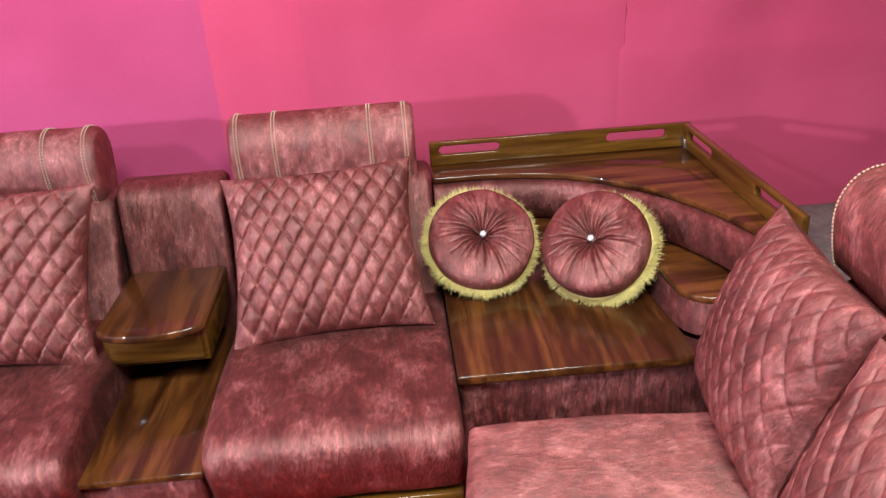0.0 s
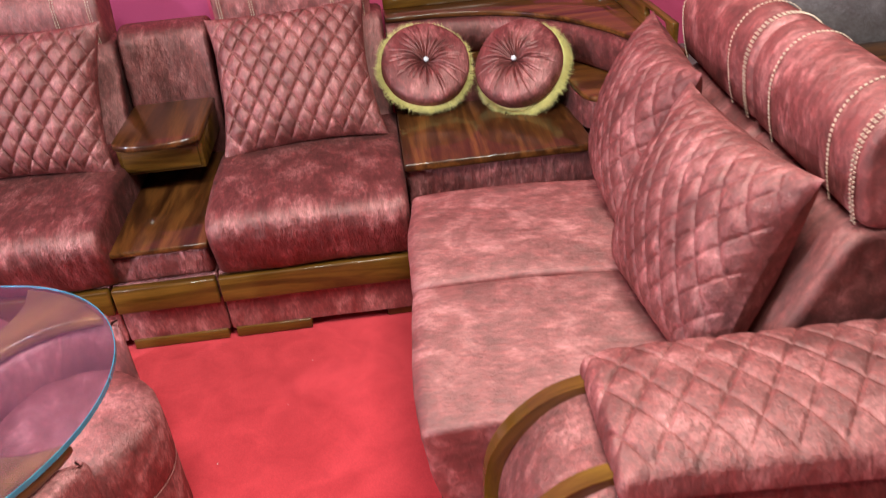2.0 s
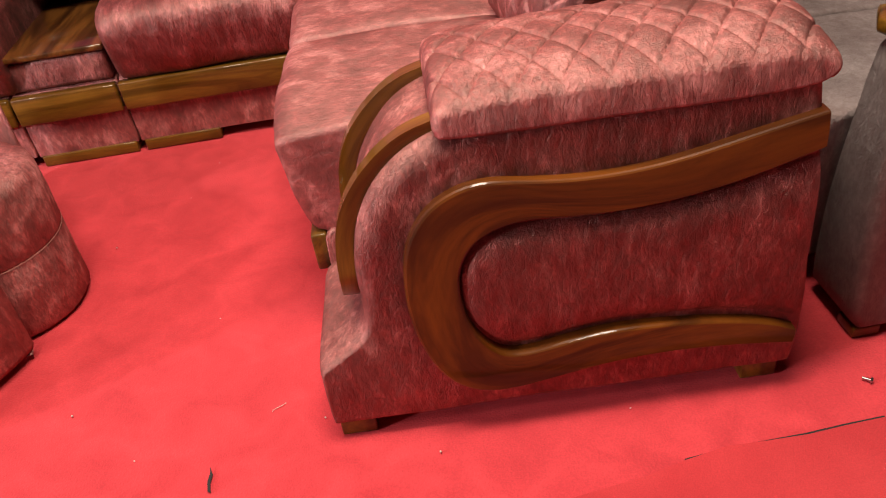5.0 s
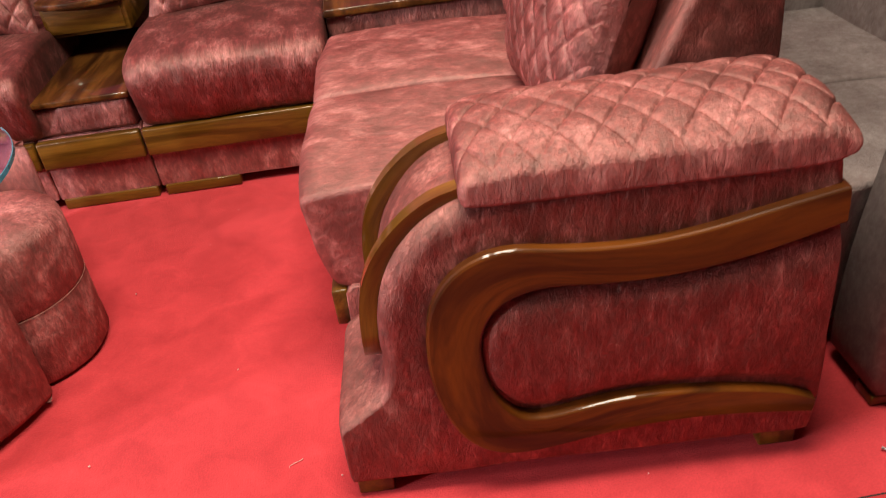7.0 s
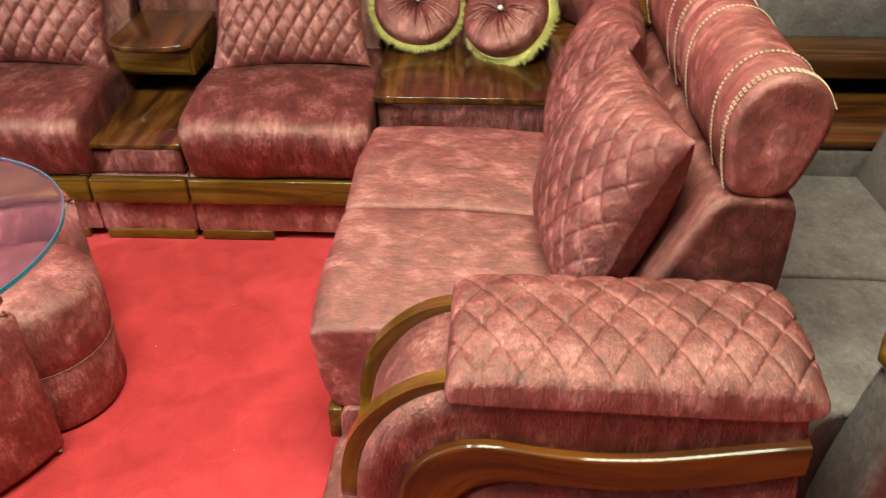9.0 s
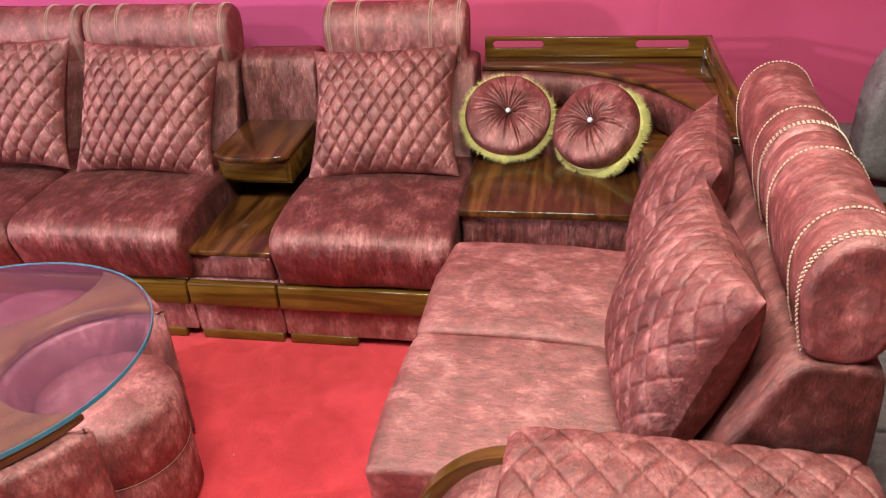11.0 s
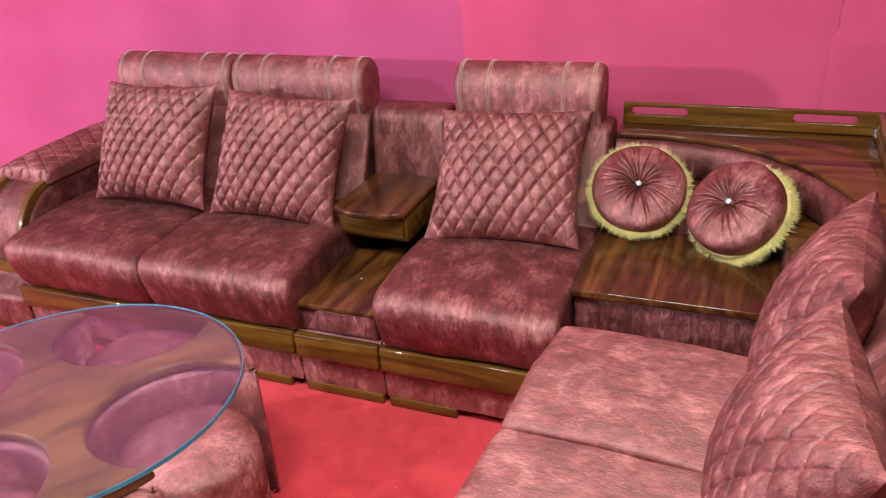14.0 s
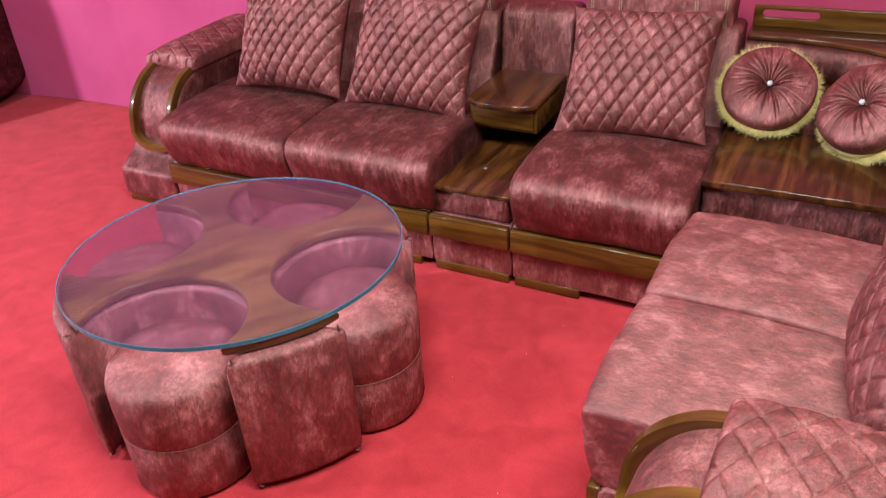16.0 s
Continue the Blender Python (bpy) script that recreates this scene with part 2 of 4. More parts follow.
def inset(loop, d):
    """The closed 2D loop moved inwards by d."""
    n = len(loop)
    area = sum(loop[i].x * loop[(i + 1) % n].y - loop[(i + 1) % n].x * loop[i].y for i in range(n))
    sign = 1 if area > 0 else -1
    out = []
    for i in range(n):
        t = (loop[(i + 1) % n] - loop[i - 1])
        if t.length < 1e-9:
            out.append(loop[i].copy())
            continue
        t.normalize()
        out.append(loop[i] + Vector((-t.y, t.x)) * d * sign)
    return out


def bulk(profile, x0, x1, radius=0.02, step=0.02, along=0.03, wobble=0.0, seed=0.0, relief=None, place=None, ease=None):
    """A soft body: a closed outline in (depth, height) swept along the width, with rounded ends.
    wobble: unevenness; relief(x, a, b): extra height along the normal; ease(a, b): how much of the rounding a spot of the rim takes."""
    loop = resample(profile, step)
    ends = [0, 0.15, 0.4, 0.75, 1.0]
    stations = [(x0 + radius * (1 - math.cos(e * math.pi / 2)), radius * (1 - math.sin(e * math.pi / 2))) for e in ends]
    count = max(1, int((x1 - x0 - 2 * radius) / along))
    stations += [(x0 + radius + (x1 - x0 - 2 * radius) * i / count, 0) for i in range(1, count)]
    stations += [(x0 + x1 - x, d) for x, d in reversed(stations[:5])]
    bm = bmesh.new()
    rings = []
    n = len(loop)
    for x, d in stations:
        ring = []
        line = loop if d < 1e-6 else [q.lerp(w, ease(q.x, q.y)) for q, w in zip(loop, inset(loop, d))] if ease else inset(loop, d)
        for i, q in enumerate(line):
            y, z = q.x, q.y
            t = loop[(i + 1) % n] - loop[i - 1]
            normal = Vector((t.y, -t.x))
            if normal.length > 1e-9:
                normal.normalize()
            lift = 0.0
            if wobble:
                lift += wobble * noise.noise(Vector((x * 6 + seed, y * 6, z * 6)))
            if relief:
                lift += relief(x, y, z, i / n)
            y, z = y + normal.x * lift * inset_sign(loop), z + normal.y * lift * inset_sign(loop)
            ring.append(bm.verts.new(place(x, y, z) if place else (x, y, z)))
        rings.append(ring)
    for a, b in zip(rings, rings[1:]):
        for i in range(n):
            bm.faces.new((a[i], a[(i + 1) % n], b[(i + 1) % n], b[i]))
    bm.faces.new(rings[0])
    bm.faces.new(list(reversed(rings[-1])))
    return bm


def inset_sign(loop):
    n = len(loop)
    return 1 if sum(loop[i].x * loop[(i + 1) % n].y - loop[(i + 1) % n].x * loop[i].y for i in range(n)) > 0 else -1


def block(x0, x1, y0, y1, z0, z1, bevel=0.004, segments=2):
    bm = bmesh.new()
    bmesh.ops.create_cube(bm, size=1)
    for v in bm.verts:
        v.co = ((x0 + x1) / 2 + v.co.x * (x1 - x0), (y0 + y1) / 2 + v.co.y * (y1 - y0), (z0 + z1) / 2 + v.co.z * (z1 - z0))
    if bevel:
        bmesh.ops.bevel(bm, geom=bm.edges[:], offset=bevel, segments=segments, profile=0.5, affect="EDGES")
    return bm


def slab(outline, z0, z1, bevel=0.004, holes=()):
    """A flat plate from a plan outline, with a softened rim; holes are cut right through."""
    bm = bmesh.new()
    loops = [outline, *holes]
    edges = []
    for loop in loops:
        vs = [bm.verts.new((q[0], q[1], z0)) for q in loop]
        edges += [bm.edges.new((vs[i], vs[(i + 1) % len(vs)])) for i in range(len(vs))]
    bmesh.ops.triangle_fill(bm, use_beauty=True, use_dissolve=False, edges=edges)
    top = bmesh.ops.extrude_face_region(bm, geom=bm.faces[:])
    for g in top["geom"]:
        if isinstance(g, bmesh.types.BMVert):
            g.co.z = z1
    bmesh.ops.recalc_face_normals(bm, faces=bm.faces)
    if bevel:
        rim = [e for e in bm.edges if len(e.link_faces) == 2 and e.calc_face_angle(0) > 1.2]
        bmesh.ops.bevel(bm, geom=rim, offset=bevel, segments=2, profile=0.5, affect="EDGES")
    return bm


def sweep(path, width, height, side, closed=False, round_=0.35):
    """A bar of rounded section along a 3D path; side: the direction of its width at every point."""
    bm = bmesh.new()
    rings = []
    n = len(path)
    c = round_
    section = [(math.cos(a), 1.5 * math.sin(a) - 0.5) for a in [math.pi * k / 9 for k in range(10)]] + [(-1, -1), (1, -1)] if c >= 0.5 else [(-1, -1), (1, -1), (1, 1 - c), (1 - c * 0.5, 1 - c * 0.15), (1 - c * 1.6, 1), (-1 + c * 1.6, 1), (-1 + c * 0.5, 1 - c * 0.15), (-1, 1 - c)]
    for i, p in enumerate(path):
        t = (path[(i + 1) % n] if closed or i < n - 1 else p) - (path[i - 1] if closed or i > 0 else p)
        t.normalize()
        s = side(i) if callable(side) else Vector(side)
        s = (s - t * s.dot(t)).normalized()
        up = s.cross(t).normalized()
        rings.append([bm.verts.new(p + s * a * width / 2 + up * b * height / 2) for a, b in section])
    k = len(section)
    pairs = list(zip(rings, rings[1:])) + ([(rings[-1], rings[0])] if closed else [])
    for a, b in pairs:
        for i in range(k):
            bm.faces.new((a[i], a[(i + 1) % k], b[(i + 1) % k], b[i]))
    if not closed:
        bm.faces.new(rings[0])
        bm.faces.new(list(reversed(rings[-1])))
        along_grain(bm, rings)
    return bm


def diamonds(a, b, amount, puff=0.5, seam=0.16):
    """Puffed height of diamond quilting with sunk seams; a and b count the diagonals."""
    p, q = abs(math.sin(math.pi * (a + b))), abs(math.sin(math.pi * (a - b)))
    return amount * ((1 - puff) * (1 - math.exp(-(min(p, q) / seam) ** 2)) + puff * (p * q) ** 0.5)


# ---- the room ----
def wall_line(x):
    return 0.985 + 0.05 * min(x, 1.0)


def cloth_length(parent, x0, x1, lift, mat, seed):
    """One hanging length of wall cloth: slack between its pins, with creases and puckers."""
    bm = bmesh.new()
    nx, nz = int((x1 - x0) / 0.04) + 2, 75
    rng = random.Random(seed)
    pins = [(rng.uniform(x0, x1), rng.uniform(0.85, 1.9)) for _ in range(int((x1 - x0) * 3.2))]
    creases = [(rng.uniform(0.9, 2.0), rng.uniform(-0.04, 0.04)) for _ in range(3)]
    grid = []
    for j in range(nz + 1):
        row = []
        for i in range(nx + 1):
            x, z = x0 + (x1 - x0) * i / nx, 3.0 * j / nz
            d = 0.030 * noise.noise(Vector((x * 0.9, z * 0.8, 3.1))) + 0.012 * noise.noise(Vector((x * 2.6, z * 1.9, 7.7)))
            for cx, cz in pins:
                r2 = ((x - cx) / 0.10) ** 2 + ((z - cz) / 0.07) ** 2
                d += 0.015 * math.exp(-r2)
            for cz, slope in creases:
                d += 0.009 * math.exp(-(((z - cz - slope * (x - x0)) / 0.022) ** 2))
            edge = min(x - x0, x1 - x)
            d += 0.004 * math.exp(-(edge / 0.012) ** 2)
            row.append(bm.verts.new((x, wall_line(x) - lift + d, z)))
        grid.append(row)
    for j in range(nz):
        for i in range(nx):
            bm.faces.new((grid[j][i], grid[j][i + 1], grid[j + 1][i + 1], grid[j + 1][i]))
    back = bmesh.ops.extrude_face_region(bm, geom=bm.faces[:])
    for g in back["geom"]:
        if isinstance(g, bmesh.types.BMVert):
            g.co.y += 0.004
    part("panel", bm, mat, parent)


def room():
    ends = [(-5.3, wall_line(-5.3)), (1.0, wall_line(1.0)), (4.3, wall_line(4.3))]
    outline = [(x, y + 0.03) for x, y in ends] + [(4.3, 1.3), (-5.3, 1.3)]
    wall = tagged(part("wall_north", slab(outline, 0.0, 3.0, 0), WALL_CLOTH, smooth=False), "showroom wall hung with bright pink cloth", "wall", kind="structure")
    cuts = [-5.25, -3.1, -0.66, -0.39, 0.53, 2.1, 4.25]
    for k, (a, b) in enumerate(zip(cuts, cuts[1:])):
        cloth_length(wall, a - 0.02, b + 0.02, 0.0012 if k % 2 else 0.0, WALL_COOL_LIT if k < 2 else WALL_ROSE if k == 2 else WALL_CLOTH, k + 3)
    bm = bmesh.new()
    bmesh.ops.create_grid(bm, x_segments=80, y_segments=60, size=0.5)
    for v in bm.verts:
        x, y = -0.5 + v.co.x * 9.4, -2.1 + v.co.y * 6.2
        v.co = (x, y, -0.002 + 0.003 * noise.noise(Vector((x * 2.0, y * 2.0, 0))))
    base = bmesh.ops.extrude_face_region(bm, geom=bm.faces[:])
    for g in base["geom"]:
        if isinstance(g, bmesh.types.BMVert):
            g.co.z = -0.1
    floor = tagged(part("floor", bm, CARPET), "showroom floor covered with bright red felt carpet", "floor", kind="structure")
    part("tear", slab([(-0.290, -1.206), (-0.284, -1.222), (-0.2865, -1.240), (-0.284, -1.258), (-0.289, -1.255), (-0.2915, -1.236), (-0.2885, -1.220)], 0.0015, 0.0035, 0), BLACK, floor, "small dark tear in the carpet")
    # Unseen walls and ceiling close the room; dark paint limits bounced light.
    for name, box in (("wall_west", (-5.3, -5.2, -5.2, 1.1, 0, 3.0)), ("wall_east", (4.2, 4.3, -5.2, 1.1, 0, 3.0)), ("wall_south", (-5.3, 4.3, -5.3, -5.2, 0, 3.0))):
        tagged(part(name, block(*box, bevel=0), WALL_CLOTH if name == "wall_west" else ROOM_PAINT, smooth=False), "unseen wall added to close the showroom", "wall", kind="structure")
    tagged(part("ceiling", block(-5.3, 4.3, -5.3, 1.1, 3.0, 3.1, bevel=0), CEILING_PAINT, smooth=False), "unseen dark grey ceiling added to limit bounced light", "ceiling", kind="structure")


room()


def lamp(name, place, target, size, watts, colour):
    data = bpy.data.lights.new(name, "AREA")
    data.shape, data.size, data.energy, data.color = "DISK", size, watts, colour
    ob = new(name, data)
    ob.matrix_basis = look(place, target)
    return tagged(ob, "unseen showroom lamp", "lamp")


# Unseen lamps; the low left one follows wall shadows, the others the brightness.
lamp("ceiling_lamp", (-3.3, -2.3, 2.85), (-3.0, -0.9, 0.0), 0.30, 72, (0.95, 0.92, 1.0))
lamp("ceiling_lamp", (-0.6, -1.35, 2.95), (-0.5, -1.1, 0), 0.60, 52, WHITE)
lamp("ceiling_lamp", (0.28, -1.15, 2.60), (0.3, -0.8, 0), 0.90, 74, (1.0, 0.94, 0.86))
lamp("low_side_lamp", (-5.0, -2.8, 1.85), (-1.9, 0.4, 0.3), 0.22, 200, (0.94, 0.88, 1.0))


# ---- sofa parts, in a frame with x along the seat, y to the back, z up; the front edge at y = 0 ----
def seat_cushion(x0, x1, parent, mat, top=0.43, back=0.62, seed=0.0, nose=0.055, ends=0.022, square=False):
    front = [(0.03, 0.215), (-0.005, 0.222), (-nose * 0.55, 0.29), (-nose * 0.9, top - 0.045), (-nose, top - 0.016), (-nose + 0.014, top - 0.003), (0.03, top)] if square else [(0.03, 0.215), (-0.005, 0.225), (-nose * 0.64, 0.30), (-nose, top - 0.065), (-nose * 0.64, top - 0.012), (0.05, top)]
    outline = chaikin(front + [(0.25, top + 0.008), (0.45, top - 0.005), (back, top - 0.01), (back, 0.215)], 2)
    cx, half = (x0 + x1) / 2, (x1 - x0) / 2

    def crown(x, y, z, s):
        u = (x - cx) / half
        lift = 0.008 * (1 - u * u) if z > top - 0.05 else 0.004 * (1 - u * u)
        return lift + 0.0015 * noise.noise(Vector((x * 30, y * 30, z * 30 + seed)))
    return part("seat_cushion", bulk(outline, x0, x1, ends, 0.016, 0.025, 0.007, seed, crown), mat, parent)


def backrest(x0, x1, parent, mat, top=0.715, seed=0.0):
    outline = chaikin([(0.50, 0.36), (0.545, 0.47), (0.625, 0.66), (0.655, top), (0.70, top + 0.004), (0.775, top), (0.785, 0.66), (0.79, 0.40), (0.79, 0.15), (0.55, 0.15)], 2)
    return part("backrest", bulk(outline, x0, x1, 0.018, 0.02, 0.03, 0.006, seed), mat, parent)


HEAD = chaikin([(0.665, 0.70), (0.648, 0.76), (0.640, 0.84), (0.668, 0.895), (0.715, 0.915), (0.768, 0.900), (0.798, 0.850), (0.785, 0.78), (0.762, 0.70)], 2)


def headrest(x0, x1, parent, mat, seams, dz=0.0, seed=0.0, thread=0.0014):
    """A thick folded head cushion with lines of cream stitching across it."""
    outline = [q + Vector((0, dz)) for q in HEAD]
    head = part("headrest", bulk(outline, x0, x1, 0.016, 0.014, 0.03, 0.004, seed), mat, parent)
    path = [q + Vector((0, dz)) for q in resample(chaikin([(0.664, 0.705), (0.648, 0.76), (0.640, 0.84), (0.668, 0.895), (0.715, 0.915), (0.768, 0.900), (0.798, 0.850)], 2, False), 0.008, False)]
    for f, rows in seams:
        x = x0 + (x1 - x0) * f
        bm = bmesh.new()
        for r in range(rows):
            xs = x + (r - (rows - 1) / 2) * (0.0085 if thread > 0.0012 else 0.0075)
            for i in range(1, len(path) - 1):
                p, t = path[i], (path[i + 1] - path[i - 1]).normalized()
                n = Vector((-t.y, t.x))
                slant = 0.0012 if rows == 2 else 0.0
                corners = [(xs - thread - slant, -0.0028), (xs + thread - slant, -0.0028), (xs + thread + slant, 0.0028), (xs - thread + slant, 0.0028)]
                low = [bm.verts.new((a, *(p + t * b + n * 0.001))) for a, b in corners]
                high = [bm.verts.new((a, *(p + t * b * 0.7 + n * 0.0032))) for a, b in corners]
                bm.faces.new(high)
                for k in range(4):
                    bm.faces.new((low[k], low[(k + 1) % 4], high[(k + 1) % 4], high[k]))
        part("stitching", bm, STITCH, head, "cream stitched seam", smooth=False)
    return head


def base(x0, x1, parent, y1=0.78, strip=True, skid=(0.05, 0.6)):
    part("base", bulk(chaikin([(0.012, 0.03), (0.012, 0.03), (0.008, 0.12), (0.012, 0.226), (0.012, 0.226), (y1, 0.226), (y1, 0.226), (y1, 0.03), (y1, 0.03)], 1),
                      x0, x1, 0.006, 0.03, 0.05, 0.003, x0), PLUSH_TILT_UP, parent)
    if strip:
        part("wood_strip", block(x0 + 0.002, x1 - 0.002, -0.014, 0.016, 0.138, 0.218, 0.005), WOOD_TRIM, parent, "varnished wooden front strip")
    a, b = skid
    w = x1 - x0
    part("plinth", block(x0 + w * a, x0 + w * b, 0.006, y1 - 0.05, 0.0, 0.032, 0.003), WOOD_TRIM, parent, "low wooden plinth")


def arm(x0, parent, flip=False):
    """A scrolled sofa arm of 0.285 m, outer side towards +x (or -x when flipped), with a quilted pad and wooden trims."""
    w = 0.292

    def place(x, y, z):
        u = x
        lean = 0.05 * max(0.0, (z - 0.1) / 0.45) * (u / w)
        u = u - lean
        return (x0 - u, y, z) if flip else (x0 + u, y, z)
    body = chaikin([(0.020, 0.032), (0.003, 0.032), (0.0, 0.040), (0.0, 0.090), (-0.001, 0.142), (0.001, 0.150), (0.008, 0.156), (0.040, 0.178), (0.072, 0.200), (0.084, 0.222), (0.088, 0.250), (0.086, 0.30), (0.098, 0.37), (0.130, 0.44), (0.185, 0.495), (0.26, 0.524),
                    (0.40, 0.528), (0.60, 0.528), (0.755, 0.528), (0.765, 0.52), (0.775, 0.30), (0.768, 0.045), (0.755, 0.034), (0.40, 0.034)], 2)
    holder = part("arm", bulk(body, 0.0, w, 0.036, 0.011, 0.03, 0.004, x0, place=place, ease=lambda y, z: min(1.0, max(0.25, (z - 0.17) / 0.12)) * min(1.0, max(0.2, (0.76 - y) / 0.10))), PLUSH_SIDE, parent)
    # quilted pad laid over the top
    pad = chaikin([(0.250, 0.506), (0.236, 0.509), (0.230, 0.522), (0.232, 0.556), (0.242, 0.574), (0.29, 0.582), (0.36, 0.587), (0.55, 0.592), (0.70, 0.596), (0.76, 0.588), (0.785, 0.560), (0.782, 0.530), (0.74, 0.505), (0.50, 0.505)], 2)

    def quilt(x, y, z, s):
        if z < 0.53:
            return 0.0
        return diamonds(x / 0.112, y / 0.065 + 0.2, 0.0085, 0.40, 0.12) - 0.006
    padded = part("arm_pad", bulk(pad, -0.012, w + 0.004, 0.014, 0.0034, 0.0034, 0.002, x0 + 4, quilt,
                                  place=lambda x, y, z: place(x, y, z - max(0.0, z - 0.508) * (0.18 if x < w / 2 else 0.36) * abs(2 * x / w - 1) ** 2.8)), PLUSH_TILT_UP, parent, "diamond-quilted arm pad")
    # bent wooden hoop over the rounded front: two runs joined at the bottom
    front = resample(chaikin([(0.252, 0.512), (0.190, 0.496), (0.130, 0.446), (0.094, 0.390), (0.082, 0.335), (0.080, 0.285)], 2, False), 0.012, False)

    def run(u):
        return [Vector(place(u, q.x - 0.004, q.y + 0.004)) for q in front]
    left, right = run(0.022), run(w - 0.050)
    turn = []
    for k in range(1, 12):
        a = math.pi * k / 12
        u = w / 2 - 0.015 - (w / 2 - 0.04) * math.cos(a)
        drop = 0.055 * math.sin(a)
        turn.append(Vector(place(u, 0.076 - 0.004 * math.sin(a), 0.285 - drop)))
    path = left + turn + list(reversed(right))
    n = len(left)

    def side(i):
        if i < n:
            return Vector((1 if not flip else -1, 0, 0))
        if i >= n + 11:
            return Vector((-1 if not flip else 1, 0, 0))
        a = math.pi * (i - n + 1) / 12
        return Vector(((1 if not flip else -1) * math.cos(a), 0, math.sin(a)))
    part("hoop_trim", sweep(path, 0.028, 0.030, side, round_=0.30), WOOD_HOOP, holder, "bent varnished wooden hoop")
    # horseshoe trim on the outer side
    outer = [(0.766, 0.482), (0.663, 0.462), (0.588, 0.446), (0.511, 0.435), (0.433, 0.433), (0.355, 0.440), (0.301, 0.449), (0.250, 0.444), (0.200, 0.415), (0.168, 0.364), (0.159, 0.315), (0.158, 0.249), (0.171, 0.183), (0.199, 0.120), (0.250, 0.084), (0.307, 0.081), (0.389, 0.098), (0.470, 0.111), (0.559, 0.115), (0.647, 0.111), (0.766, 0.098)]
    inner = [(0.766, 0.428), (0.668, 0.399), (0.590, 0.383), (0.511, 0.375), (0.431, 0.374), (0.351, 0.382), (0.302, 0.374), (0.267, 0.355), (0.246, 0.324), (0.239, 0.286), (0.242, 0.235), (0.260, 0.188), (0.294, 0.152), (0.338, 0.150), (0.391, 0.161), (0.470, 0.171), (0.557, 0.168), (0.644, 0.158), (0.715, 0.143), (0.766, 0.118)]
    o, i_ = chaikin(outer, 2, False), chaikin(inner, 2, False)
    o, i_ = resample(o, sum((b - a).length for a, b in zip(o, o[1:])) / 90, False)[:90], resample(i_, sum((b - a).length for a, b in zip(i_, i_[1:])) / 90, False)[:90]
    bm = bmesh.new()
    rows = []
    for a, b in zip(o, i_):
        rows.append([bm.verts.new(place(u, *(a.lerp(b, f)))) for f, u in ((0, w - 0.01), (0, w + 0.014), (0.02, w + 0.0175), (0.055, w + 0.0195), (0.5, w + 0.0205), (0.945, w + 0.0195), (0.98, w + 0.0175), (1, w + 0.014), (1, w - 0.01))])
    for p, q in zip(rows, rows[1:]):
        for k in range(9):
            bm.faces.new((p[k], p[(k + 1) % 9], q[(k + 1) % 9], q[k]))
    bm.faces.new(rows[0])
    bm.faces.new(list(reversed(rows[-1])))
    along_grain(bm, rows, 3.0)
    part("side_trim", bm, WOOD_BENT, holder, "horseshoe of varnished wood", smooth=18)
    # padded panel inside the horseshoe
    low = min(range(len(i_)), key=lambda k: i_[k].x)
    upper, lower = resample(i_[:low + 1], 0.014, False), resample(list(reversed(i_[low:])), 0.014, False)
    count = min(len(upper), len(lower)) - 1
    bm = bmesh.new()
    rows = []
    for k in range(count + 1):
        a, b = upper[round(k * (len(upper) - 1) / count)], lower[round(k * (len(lower) - 1) / count)]
        near = min(1.0, (count - k) / 6.0)
        row = []
        for f in [0.5 - 0.5 * math.cos(math.pi * q / 14) for q in range(15)]:
            q = a.lerp(b, f)
            rise = 0.034 * (1 - abs(2 * f - 1) ** 7) * near ** 0.4 - 0.016
            row.append(bm.verts.new(place(w + rise + 0.0015 * noise.noise(Vector((q.x * 14, q.y * 14, 2))), q.x, q.y)))
        rows.append(row)
    for p, q in zip(rows, rows[1:]):
        for k in range(14):
            bm.faces.new((p[k], p[k + 1], q[k + 1], q[k]))
    ext = bmesh.ops.extrude_face_region(bm, geom=bm.faces[:])
    for g in ext["geom"]:
        if isinstance(g, bmesh.types.BMVert):
            g.co.x += 0.02 if flip else -0.02
    part("side_panel", bm, PLUSH_SIDE, holder, "padded plush side panel")
    for yy in (0.012, 0.688):
        xa, xb = sorted((place(0.05, 0, 0)[0], place(w - 0.008, 0, 0)[0]))
        part("foot", block(xa, xb, yy, yy + 0.06, 0.0, 0.038, 0.003), WOOD_TRIM, parent, "low wooden foot")


SEAMS = [(0.05, 2), (0.25, 2), (0.76, 2), (0.95, 2)]


# ---- two-seat sofa along the wall ----
sofa = thing("two_seat_sofa", "rose-brown crushed velvet two-seat sofa with scrolled arm against the pink wall", "sofa", pose(0, 0, 0))
base(-2.04, -0.902, sofa, skid=(0.2, 0.96))
seat_cushion(-2.015, -1.436, sofa, PLUSH, seed=1.0)
seat_cushion(-1.434, -0.868, sofa, PLUSH, seed=2.0)
backrest(-2.03, -1.468, sofa, PLUSH, seed=3.0)
backrest(-1.464, -0.905, sofa, PLUSH, seed=4.0)
headrest(-2.00, -1.472, sofa, PLUSH_TILT_UP, SEAMS, -0.02, 5.0, 0.0010)
headrest(-1.464, -0.922, sofa, PLUSH_TILT_UP, SEAMS, -0.02, 6.0, 0.0010)
for px in (-1.85, -1.60, -1.31, -1.06):
    part("headrest_post", block(px - 0.012, px + 0.012, 0.700, 0.708, 0.66, 0.76, 0.002), STEEL, sofa, "flat steel headrest post")
part("bracket", block(-1.50, -1.43, 0.672, 0.684, 0.722, 0.734, 0.002), STEEL, sofa, "steel bracket between the headrests")
arm(-2.045, sofa, flip=True)

